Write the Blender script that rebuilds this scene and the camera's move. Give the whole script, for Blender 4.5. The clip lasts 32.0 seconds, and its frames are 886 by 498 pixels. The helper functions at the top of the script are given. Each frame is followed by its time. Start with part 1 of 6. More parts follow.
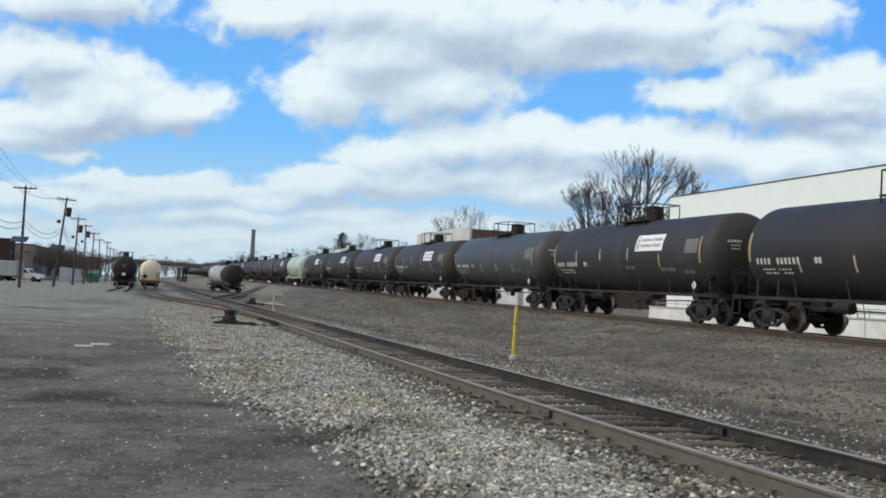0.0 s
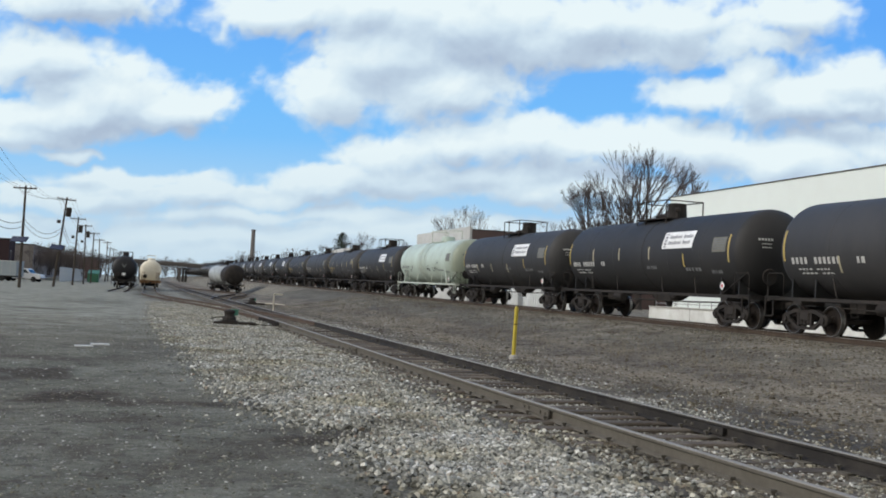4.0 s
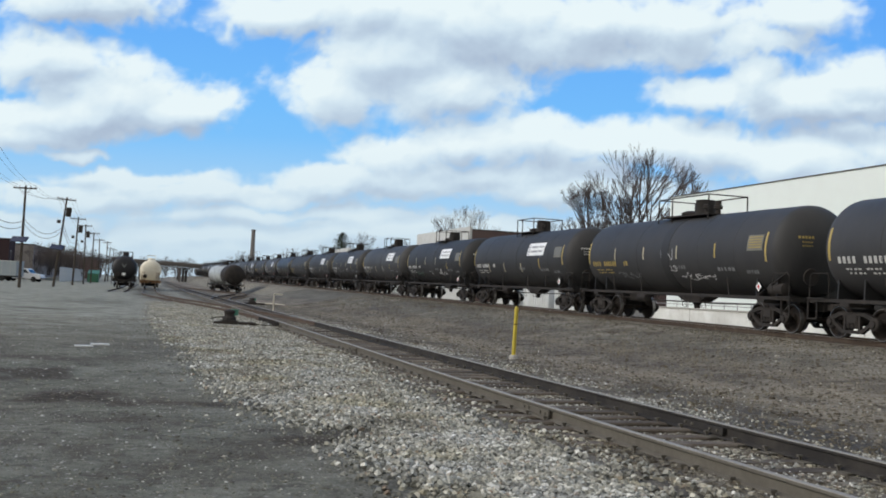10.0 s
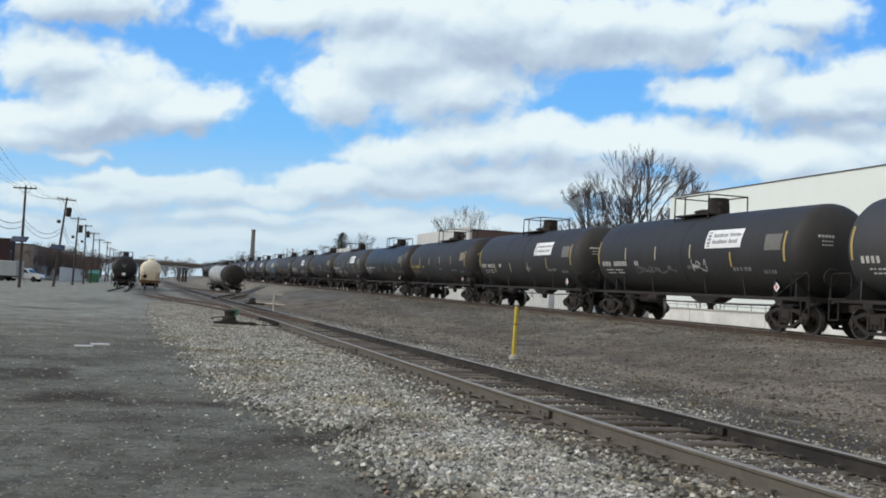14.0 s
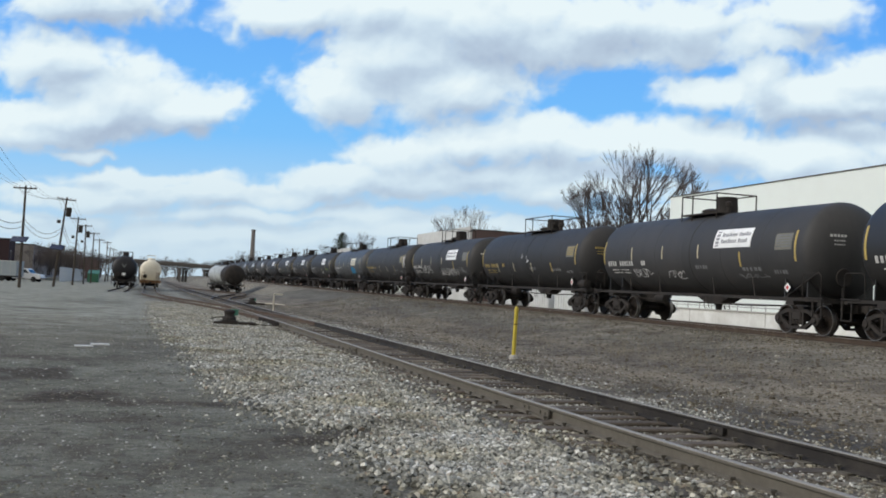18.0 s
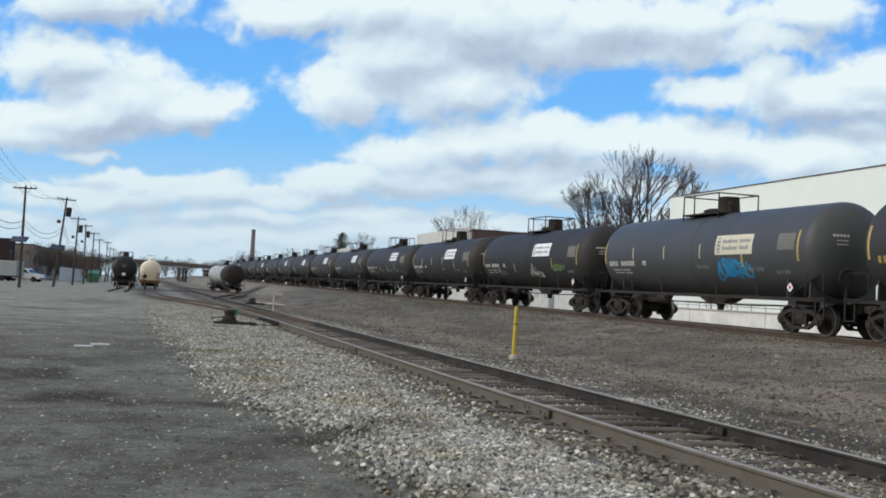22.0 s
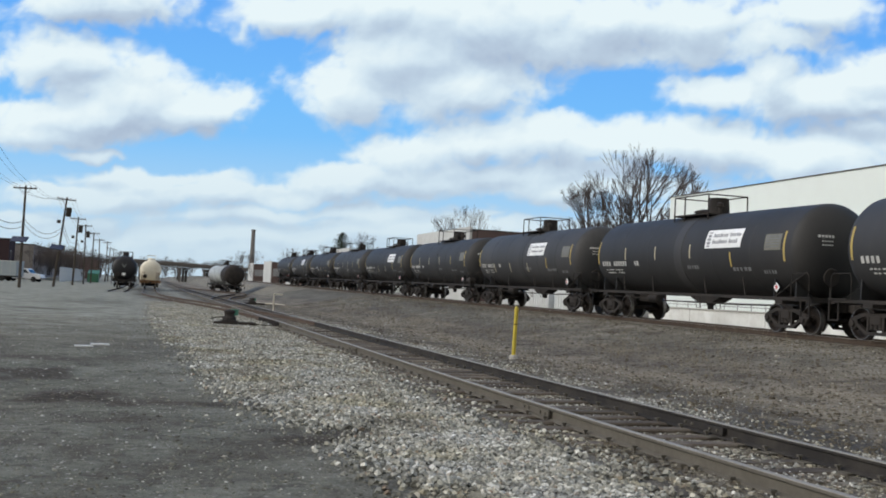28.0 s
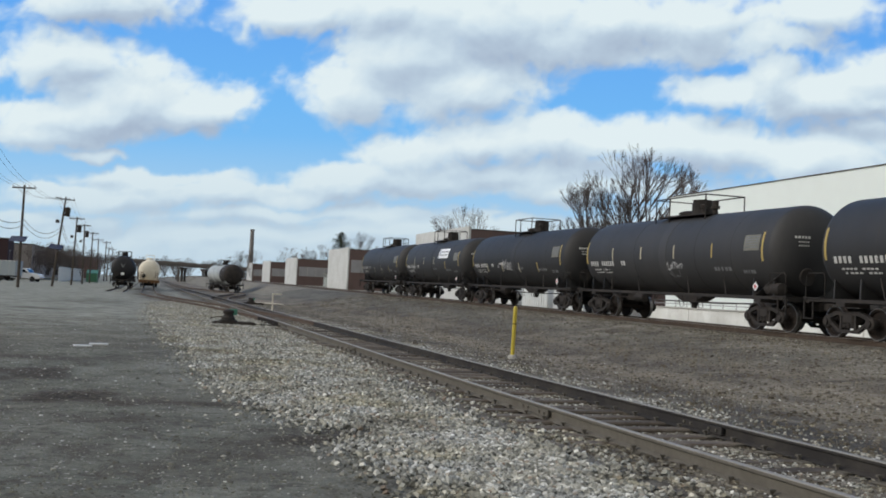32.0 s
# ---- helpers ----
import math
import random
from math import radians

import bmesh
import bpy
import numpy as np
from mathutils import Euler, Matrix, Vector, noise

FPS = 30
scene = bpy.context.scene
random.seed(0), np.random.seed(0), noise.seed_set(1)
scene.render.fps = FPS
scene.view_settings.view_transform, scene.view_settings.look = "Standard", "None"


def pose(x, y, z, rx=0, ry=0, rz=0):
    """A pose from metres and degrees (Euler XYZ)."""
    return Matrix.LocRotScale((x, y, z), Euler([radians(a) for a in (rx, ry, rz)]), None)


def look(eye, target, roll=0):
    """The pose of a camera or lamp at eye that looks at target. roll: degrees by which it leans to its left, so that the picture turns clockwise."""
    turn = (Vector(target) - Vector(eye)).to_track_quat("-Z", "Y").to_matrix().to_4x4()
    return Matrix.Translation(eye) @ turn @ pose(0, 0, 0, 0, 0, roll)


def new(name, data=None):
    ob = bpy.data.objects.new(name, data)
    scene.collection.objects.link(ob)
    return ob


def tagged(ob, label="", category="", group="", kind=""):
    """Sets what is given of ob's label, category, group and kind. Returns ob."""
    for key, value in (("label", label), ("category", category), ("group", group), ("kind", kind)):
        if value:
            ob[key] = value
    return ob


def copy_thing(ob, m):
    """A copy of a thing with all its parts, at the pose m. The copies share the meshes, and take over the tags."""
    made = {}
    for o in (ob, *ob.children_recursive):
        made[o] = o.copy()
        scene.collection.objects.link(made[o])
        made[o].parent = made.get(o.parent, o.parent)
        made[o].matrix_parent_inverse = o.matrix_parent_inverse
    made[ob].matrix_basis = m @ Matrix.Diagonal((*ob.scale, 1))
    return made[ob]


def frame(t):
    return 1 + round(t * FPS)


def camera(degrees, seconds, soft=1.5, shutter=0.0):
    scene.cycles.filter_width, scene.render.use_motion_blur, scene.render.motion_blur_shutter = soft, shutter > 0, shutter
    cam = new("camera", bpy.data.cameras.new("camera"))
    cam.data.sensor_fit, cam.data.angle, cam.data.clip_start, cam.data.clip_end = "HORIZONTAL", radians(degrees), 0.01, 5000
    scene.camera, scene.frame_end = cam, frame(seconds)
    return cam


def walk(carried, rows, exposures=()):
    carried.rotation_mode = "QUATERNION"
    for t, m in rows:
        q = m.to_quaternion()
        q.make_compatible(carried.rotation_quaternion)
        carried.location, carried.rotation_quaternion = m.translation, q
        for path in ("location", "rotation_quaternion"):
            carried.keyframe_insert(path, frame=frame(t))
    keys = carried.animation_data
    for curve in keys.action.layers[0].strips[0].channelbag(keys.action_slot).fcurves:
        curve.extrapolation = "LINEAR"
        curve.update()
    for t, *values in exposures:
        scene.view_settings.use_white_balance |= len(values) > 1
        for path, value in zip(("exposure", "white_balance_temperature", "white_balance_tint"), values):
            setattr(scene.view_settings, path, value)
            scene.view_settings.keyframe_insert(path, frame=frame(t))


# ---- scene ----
# camera on a tripod beside the yard, leaning a little; nudged at the very end
EYE = Vector((0, 0, 1.47))
PITCH, ROLL = radians(2.462), 2.877
cam = camera(48.56, 32.0, soft=1.8)


def aim(turn=0.0, lift=0.0):
    a, b = radians(turn), PITCH + radians(lift)
    way = Vector((math.sin(a) * math.cos(b), math.cos(a) * math.cos(b), math.sin(b)))
    return look(EYE, EYE + way * 10, ROLL)


walk(cam, [(0, aim()), (31.75, aim()), (32.0, aim(0.062, -0.012))],
     exposures=[(0, 0.0), (26, 0.0), (31, 0.0), (32, -0.1)])

# ---- light ----
SUN_EL, SUN_AZ = 31.0, -100.0      # degrees; azimuth from the view's axis, to the right
world = bpy.data.worlds.new("sky")
scene.world = world
world.use_nodes = True
wn = world.node_tree.nodes
sky = wn.new("ShaderNodeTexSky")
sky.sky_type, sky.sun_disc = "NISHITA", False
sky.sun_elevation, sky.sun_rotation = radians(SUN_EL), radians(SUN_AZ)
sky.air_density, sky.dust_density = 1.2, 1.5
# broken cloud all round
_tc, _nz, _rp = wn.new("ShaderNodeTexCoord"), wn.new("ShaderNodeTexNoise"), wn.new("ShaderNodeValToRGB")
_nz.inputs["Scale"].default_value, _nz.inputs["Detail"].default_value = 2.6, 6
_rp.color_ramp.elements[0].position, _rp.color_ramp.elements[1].position = 0.38, 0.56
_mx = wn.new("ShaderNodeMix")
_mx.data_type = "RGBA"
_mx.inputs[7].default_value = (8.3, 8.1, 7.6, 1)
wl = world.node_tree.links
wl.new(_tc.outputs["Generated"], _nz.inputs["Vector"])
wl.new(_nz.outputs["Fac"], _rp.inputs[0])
wl.new(_rp.outputs[0], _mx.inputs[0])
wl.new(sky.outputs[0], _mx.inputs[6])
wl.new(_mx.outputs[2], wn["Background"].inputs[0])
wn["Background"].inputs[1].default_value = 0.115
sun = new("sun", bpy.data.lights.new("sun", "SUN"))
sun.data.energy, sun.data.angle, sun.data.color = 2.1, radians(24), (1.0, 0.95, 0.88)
_el, _az = radians(SUN_EL), radians(SUN_AZ)
_d = Vector((math.sin(_az) * math.cos(_el), math.cos(_az) * math.cos(_el), math.sin(_el)))
sun.matrix_world = look(_d * 100, (0, 0, 0))

# ---- plan: all tracks run parallel, turned a little to the left of the view ----
TURN = radians(16.542)
NX, NY = math.cos(TURN), math.sin(TURN)
GRADE = 0.0051
MAIN = 20.33          # centre of the main line, across
MAIN_Z = 0.57         # its rail head abreast of the camera
SIDE_Z = 0.145
CAR = 16.2            # length of a car over its couplers


def trk(across, along, z=0.0):
    """A place from metres across the tracks (to the right), along them and up."""
    return Vector((NX * across - NY * along, NY * across + NX * along, z))


def main_z(along):
    return MAIN_Z + GRADE * max(-300, min(along, 420))


def smooth(a, b, x):
    x = min(1.0, max(0.0, (x - a) / (b - a)))
    return x * x * (3 - 2 * x)


def fbm(x, y, size, octaves=3):
    return noise.fractal(Vector((x / size, y / size, 0.3)), 1.0, 2.0, octaves)


def side_across(s):
    """Across-place of the siding, which bends a little as it nears the camera."""
    q = max(0.0, 18 - s)
    return 5.37 + (0.0022 * q * q if q < 18 else 0.7128 + 0.0792 * (q - 18))


def yard_z(s):
    """Rail head of the yard tracks, which fall a little away from the camera."""
    return SIDE_Z - 0.0029 * max(0.0, min(s, 165) - 15)


def div_across(s):
    """Across-place of the track that leaves the siding through the turnout."""
    return 5.37 - 5.22 * smooth(34, 100, s)


def tail_across(s):
    """Across-place of the track of the old grey tank car."""
    return 5.37 + 7.0 * smooth(74, 146, s) - 0.118 * max(0.0, min(s, 200) - 149)


# ---- materials ----
def material(name, base, rough=0.8, metal=0.0):
    m = bpy.data.materials.new(name)
    m.use_nodes = True
    b = m.node_tree.nodes["Principled BSDF"]
    b.inputs["Base Color"].default_value = (*base, 1)
    b.inputs["Roughness"].default_value = rough
    b.inputs["Metallic"].default_value = metal
    b.inputs["Specular IOR Level"].default_value = 0.12 if rough > 0.72 else 0.3 if rough > 0.5 else 0.5
    return m


class Tree:
    """Short hand for building node materials."""

    def __init__(self, m):
        self.t = m.node_tree
        self.b = self.t.nodes.get("Principled BSDF")

    def n(self, kind, **kw):
        node = self.t.nodes.new("ShaderNode" + kind)
        for k, v in kw.items():
            if k == "op":
                node.operation = v
            elif k == "blend":
                node.data_type, node.blend_type = "RGBA", v
            else:
                node.inputs[k].default_value = v
        return node

    def link(self, a, b):
        self.t.links.new(a, b)
        return b

    def math(self, op, a, b=None, clamp=False):
        node = self.n("Math", op=op)
        node.use_clamp = clamp
        for i, v in enumerate((a, b)):
            if v is None:
                continue
            if isinstance(v, (int, float)):
                node.inputs[i].default_value = v
            else:
                self.link(v, node.inputs[i])
        return node.outputs[0]

    def coords(self, kind="Object"):
        return self.n("TexCoord").outputs[kind]

    def noise(self, vec, scale, detail=4, rough=0.55, stretch=None):
        if stretch:
            mp = self.n("Mapping")
            mp.inputs["Scale"].default_value = stretch
            self.link(vec, mp.inputs[0])
            vec = mp.outputs[0]
        node = self.n("TexNoise", Scale=scale, Detail=detail, Roughness=rough)
        self.link(vec, node.inputs["Vector"])
        return node.outputs["Fac"]

    def ramp(self, fac, stops):
        node = self.n("ValToRGB")
        e = node.color_ramp.elements
        while len(e) < len(stops):
            e.new(0.5)
        for el, (pos, col) in zip(e, stops):
            el.position = pos
            el.color = (*col, 1) if len(col) == 3 else col
        self.link(fac, node.inputs[0])
        return node.outputs[0]

    def mix(self, fac, a, b, blend="MIX"):
        node = self.n("Mix", blend=blend)
        for sock, v in zip((node.inputs[0], node.inputs[6], node.inputs[7]), (fac, a, b)):
            if isinstance(v, (int, float)):
                sock.default_value = v
            elif isinstance(v, tuple):
                sock.default_value = (*v, 1)
            else:
                self.link(v, sock)
        return node.outputs[2]

    def bump(self, height, strength=0.3, distance=0.01):
        node = self.n("Bump", Strength=strength, Distance=distance)
        self.link(height, node.inputs["Height"])
        self.link(node.outputs[0], self.b.inputs["Normal"])

    def base(self, col):
        self.link(col, self.b.inputs["Base Color"])

    def rough(self, fac, lo, hi):
        node = self.n("MapRange")
        node.inputs["To Min"].default_value, node.inputs["To Max"].default_value = lo, hi
        self.link(fac, node.inputs[0])
        self.link(node.outputs[0], self.b.inputs["Roughness"])


def worn(name, base, dirt, rough=(0.5, 0.8), metal=0.0, grain=8.0, big=0.7, amount=0.55, bump=0.15, per_object=0.0, stretch=None, gloss=None):
    """A surface of one colour with stains at a large and a fine scale."""
    m = material(name, base, rough[1], metal)
    t = Tree(m)
    if gloss is not None:
        t.b.inputs["Specular IOR Level"].default_value = gloss
    co = t.coords()
    if per_object:
        info = t.n("ObjectInfo").outputs["Random"]
        sh = t.n("VectorMath", op="ADD")
        cx = t.n("CombineXYZ")
        t.link(t.math("MULTIPLY", info, 37.0), cx.inputs[0])
        t.link(co, sh.inputs[0])
        t.link(cx.outputs[0], sh.inputs[1])
        co = sh.outputs[0]
    a = t.noise(co, big, 5, 0.6, stretch)
    b = t.noise(co, grain, 6, 0.6, stretch)
    mask = t.ramp(t.math("ADD", t.math("MULTIPLY", a, 0.65), t.math("MULTIPLY", b, 0.35)), [(0.42, (0, 0, 0)), (0.68, (amount,) * 3)])
    col = t.mix(mask, base, dirt)
    if per_object:
        hs = t.n("HueSaturation")
        rng = t.n("MapRange")
        rng.inputs["To Min"].default_value, rng.inputs["To Max"].default_value = 1 - per_object, 1 + per_object
        t.link(t.n("ObjectInfo").outputs["Random"], rng.inputs[0])
        t.link(rng.outputs[0], hs.inputs["Value"])
        t.link(col, hs.inputs["Color"])
        col = hs.outputs[0]
    t.base(col)
    t.rough(b, *rough)
    t.bump(b, bump, 0.01)
    return m


TANK_BLACK = worn("tank_black", (0.026, 0.026, 0.027), (0.054, 0.051, 0.05), (0.56, 0.74), gloss=0.36, grain=5, big=0.5, amount=0.5, bump=0.03, per_object=0.3, stretch=(1.0, 1.0, 0.35))
TANK_GLOSS = worn("tank_gloss", (0.02, 0.0197, 0.0195), (0.036, 0.034, 0.033), (0.44, 0.56), gloss=0.34, grain=5, big=0.5, amount=0.25, bump=0.02, stretch=(1.0, 1.0, 0.35))
TANK_SLATE = worn("tank_slate", (0.05, 0.054, 0.059), (0.072, 0.073, 0.074), (0.46, 0.62), gloss=0.34, grain=5, big=0.5, amount=0.5, bump=0.02, stretch=(1.0, 1.0, 0.35))
TANK_PALE = worn("tank_pale", (0.46, 0.55, 0.49), (0.22, 0.22, 0.17), (0.4, 0.6), grain=4, big=0.6, amount=0.5, bump=0.02, stretch=(1.0, 1.0, 0.3))
def sooted(m, x0, x1, soot):
    """Soot towards one end of a tank, from x0 (clean) to x1, with a ragged rim."""
    t = Tree(m)
    under = t.b.inputs["Base Color"].links[0].from_socket
    sx = t.n("SeparateXYZ")
    t.link(t.coords(), sx.inputs[0])
    ragged = t.math("ADD", sx.outputs[0], t.math("MULTIPLY", t.math("SUBTRACT", t.noise(t.coords(), 1.6, 5, 0.65), 0.5), 2.2))
    way = t.n("MapRange")
    way.inputs["From Min"].default_value, way.inputs["From Max"].default_value = x0, x1
    t.link(ragged, way.inputs[0])
    t.base(t.mix(t.math("MULTIPLY", way.outputs[0], 0.75, True), under, soot))


sooted(TANK_PALE, -4.9, -7.0, (0.2, 0.22, 0.16))
TANK_SOOT = worn("tank_soot", (0.014, 0.014, 0.017), (0.03, 0.028, 0.028), (0.4, 0.6), grain=5, big=0.5, amount=0.5, bump=0.03)
TANK_CREAM = worn("tank_cream", (0.72, 0.68, 0.57), (0.42, 0.34, 0.22), (0.4, 0.6), grain=4, big=0.6, amount=0.5, bump=0.02)
TANK_GREY = worn("tank_grey", (0.4, 0.42, 0.41), (0.06, 0.055, 0.05), (0.4, 0.65), grain=3, big=0.5, amount=0.9, bump=0.02)
GEAR = worn("running_gear", (0.03, 0.028, 0.027), (0.06, 0.049, 0.042), (0.6, 0.9), grain=14, big=2, amount=0.7, bump=0.3)
GEAR_PALE = worn("pale_paint", (0.5, 0.56, 0.5), (0.25, 0.2, 0.15), (0.5, 0.7), grain=10, big=1.5, amount=0.6)
WHEEL = worn("wheel_steel", (0.028, 0.024, 0.022), (0.06, 0.045, 0.036), (0.5, 0.8), metal=0.2, grain=14, big=3)
TREAD = worn("wheel_tread", (0.26, 0.25, 0.24), (0.1, 0.09, 0.08), (0.35, 0.55), metal=0.9, grain=20, big=5)
PALE_TAPE = worn("faded_tape", (0.44, 0.4, 0.28), (0.2, 0.18, 0.14), (0.4, 0.6), grain=20, big=3)
YELLOW_TAPE = worn("yellow_tape", (0.4, 0.3, 0.09), (0.25, 0.21, 0.12), (0.4, 0.6), grain=20, big=3)
WHITE_MARK = worn("white_stencil", (0.5, 0.5, 0.48), (0.25, 0.25, 0.24), (0.5, 0.7), grain=25, big=3)
YELLOW_MARK = worn("yellow_stencil", (0.34, 0.25, 0.07), (0.15, 0.12, 0.06), (0.5, 0.7), grain=25, big=3)
SIGN_WHITE = worn("sign_white", (0.78, 0.79, 0.8), (0.55, 0.55, 0.52), (0.4, 0.6), grain=8, big=1)
SIGN_INK = worn("sign_ink", (0.2, 0.205, 0.22), (0.3, 0.3, 0.31), (0.5, 0.6))
PLACARD = worn("placard_buff", (0.16, 0.157, 0.13), (0.06, 0.057, 0.048), (0.5, 0.7))
MAIN_RUST = worn("main_rail_rust", (0.062, 0.046, 0.036), (0.1, 0.08, 0.064), (0.7, 0.95), grain=16, big=2, bump=0.3)
# darker than RAIL_SIDE; for the siding's right-hand rail and its joint bars
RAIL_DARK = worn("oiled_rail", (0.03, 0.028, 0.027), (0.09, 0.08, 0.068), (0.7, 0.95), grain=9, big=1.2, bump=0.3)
RAIL_SIDE = worn("rail_rust", (0.1, 0.091, 0.076), (0.16, 0.148, 0.127), (0.7, 0.95), grain=16, big=2, bump=0.3)
YARD_RUST = worn("yard_rail_rust", (0.075, 0.055, 0.042), (0.13, 0.1, 0.078), (0.75, 0.95), grain=12, big=1.5, bump=0.3)
YARD_HEAD = worn("yard_rail_head", (0.17, 0.15, 0.13), (0.09, 0.07, 0.055), (0.6, 0.8), metal=0.2, grain=14, big=1.2)
RAIL_HEAD = worn("rail_head", (0.27, 0.26, 0.24), (0.16, 0.148, 0.128), (0.55, 0.8), metal=0.12, grain=18, big=1.5, stretch=(1, 1, 1))
DARK_TIE = worn("oily_timber", (0.035, 0.03, 0.026), (0.08, 0.066, 0.055), (0.8, 0.95), grain=9, big=1.6, bump=0.5)
TIE = worn("old_timber", (0.085, 0.069, 0.055), (0.21, 0.187, 0.158), (0.8, 0.95), grain=9, big=1.6, amount=0.7, bump=0.6, per_object=0.35)
WHITE_WALL = worn("white_wall", (0.7, 0.755, 0.73), (0.6, 0.62, 0.6), (0.6, 0.8), grain=1.2, big=0.12, amount=0.3)
CONCRETE = worn("concrete", (0.42, 0.41, 0.38), (0.24, 0.23, 0.21), (0.8, 0.95), grain=3, big=0.4)
BRICK = worn("red_brick", (0.135, 0.095, 0.088), (0.095, 0.072, 0.068), (0.8, 0.95), grain=6, big=0.5)
DARK_BRICK = worn("dark_brick", (0.05, 0.033, 0.036), (0.05, 0.03, 0.03), (0.8, 0.95), grain=6, big=0.5)
END_WALL = worn("grey_white_wall", (0.52, 0.53, 0.52), (0.33, 0.33, 0.31), (0.7, 0.9), grain=2, big=0.25, amount=0.6)
ROOF = worn("dark_roof", (0.08, 0.08, 0.082), (0.13, 0.13, 0.12), (0.8, 0.95))
PANEL_GREY = worn("grey_panel", (0.3, 0.3, 0.31), (0.2, 0.2, 0.2), (0.6, 0.8))
BRIDGE = worn("bridge_grime", (0.13, 0.12, 0.115), (0.08, 0.07, 0.065), (0.8, 0.95), grain=2, big=0.3)
POLE_WOOD = worn("pole_timber", (0.06, 0.05, 0.042), (0.1, 0.088, 0.076), (0.8, 0.95), grain=7, big=1, stretch=(1, 1, 0.1))
WIRE = material("wire", (0.02, 0.02, 0.02), 0.6)
BARK = worn("bark", (0.05, 0.042, 0.038), (0.09, 0.08, 0.073), (0.85, 0.95), grain=8, big=1.5, bump=0.4)
POST_YELLOW = worn("post_yellow", (0.52, 0.41, 0.05), (0.35, 0.28, 0.07), (0.35, 0.55), grain=10, big=2)


# ---- mesh helpers ----
class Geo:
    """Vertices and faces of one mesh, gathered piece by piece."""

    def __init__(self):
        self.v, self.f = [], []

    def add(self, verts, faces):
        k = len(self.v)
        self.v += [tuple(p) for p in verts]
        self.f += [tuple(i + k for i in f) for f in faces]
        return self

    def box(self, lo, hi, m=None, cut=0.0):
        """A box from corner to corner; cut: width of the bevel along its upright and long edges."""
        (x0, y0, z0), (x1, y1, z1) = lo, hi
        if cut:
            c = cut
            ring = [(x0 + c, y0), (x1 - c, y0), (x1, y0 + c), (x1, y1 - c), (x1 - c, y1), (x0 + c, y1), (x0, y1 - c), (x0, y0 + c)]
            inner = [(min(max(x, x0 + c), x1 - c), min(max(y, y0 + c), y1 - c)) for x, y in ring]
            vs = [(x, y, z0) for x, y in ring] + [(x, y, z1 - c) for x, y in ring] + [(x, y, z1) for x, y in inner]
            fs = [tuple(reversed(range(8))), tuple(range(16, 24))]
            for j in (0, 8):
                fs += [(j + i, j + (i + 1) % 8, j + 8 + (i + 1) % 8, j + 8 + i) for i in range(8)]
        else:
            vs = [(x, y, z) for z in (z0, z1) for x, y in ((x0, y0), (x1, y0), (x1, y1), (x0, y1))]
            fs = [(3, 2, 1, 0), (4, 5, 6, 7), (0, 1, 5, 4), (1, 2, 6, 5), (2, 3, 7, 6), (3, 0, 4, 7)]
        if m is not None:
            vs = [m @ Vector(p) for p in vs]
        return self.add(vs, fs)

    def lathe(self, p0, axis, rings, n=16, caps=True):
        """Rings of (distance along the axis, radius) about an axis from p0."""
        p0, axis = Vector(p0), Vector(axis).normalized()
        q = axis.to_track_quat("Z", "Y").to_matrix()
        a, b = q.col[0], q.col[1]
        vs, fs = [], []
        for d, r in rings:
            for i in range(n):
                w = 2 * math.pi * i / n
                vs.append(p0 + axis * d + (a * math.cos(w) + b * math.sin(w)) * r)
        for j in range(len(rings) - 1):
            for i in range(n):
                k = (i + 1) % n
                fs.append((j * n + i, j * n + k, (j + 1) * n + k, (j + 1) * n + i))
        if caps:
            fs.append(tuple(reversed(range(n))))
            fs.append(tuple(range((len(rings) - 1) * n, len(rings) * n)))
        return self.add(vs, fs)

    def rod(self, p0, p1, r, n=6, r1=None):
        d = Vector(p1) - Vector(p0)
        return self.lathe(p0, d, [(0, r), (d.length, r if r1 is None else r1)], n)

    def pipe(self, pts, r, n=6):
        """A bent pipe through points."""
        pts = [Vector(p) for p in pts]
        vs, fs = [], []
        for i, p in enumerate(pts):
            d = (pts[min(i + 1, len(pts) - 1)] - pts[max(i - 1, 0)]).normalized()
            q = d.to_track_quat("Z", "Y").to_matrix()
            rr = r[i] if isinstance(r, (list, tuple)) else r
            vs += [p + (q.col[0] * math.cos(2 * math.pi * j / n) + q.col[1] * math.sin(2 * math.pi * j / n)) * rr for j in range(n)]
        for i in range(len(pts) - 1):
            fs += [(i * n + j, i * n + (j + 1) % n, (i + 1) * n + (j + 1) % n, (i + 1) * n + j) for j in range(n)]
        fs += [tuple(reversed(range(n))), tuple(range((len(pts) - 1) * n, len(pts) * n))]
        return self.add(vs, fs)

    def extrude(self, outline, m, depth):
        """An outline in a plane (x, z), given depth along y, placed by m."""
        n = len(outline)
        vs = [m @ Vector((x, 0, z)) for x, z in outline] + [m @ Vector((x, depth, z)) for x, z in outline]
        fs = [tuple(range(n)), tuple(reversed(range(n, 2 * n)))]
        fs += [(i + n, (i + 1) % n + n, (i + 1) % n, i) for i in range(n)]
        return self.add(vs, fs)

    def skin(self, x0, x1, a0, a1, r=1.5, zc=2.62, thick=0.006, n=6, lean=0.0):
        """A thin sheet on the near flank of a tank: along x, between two angles over the level (degrees)."""
        vs, fs = [], []
        for rr in (r + 0.001, r + thick):
            for i in range(n + 1):
                a = radians(a0 + (a1 - a0) * i / n)
                sh = lean * (i / n - 0.5)
                for x in (x0 + sh, x1 + sh):
                    vs.append((x, rr * math.cos(a), zc + rr * math.sin(a)))
        k = 2 * (n + 1)
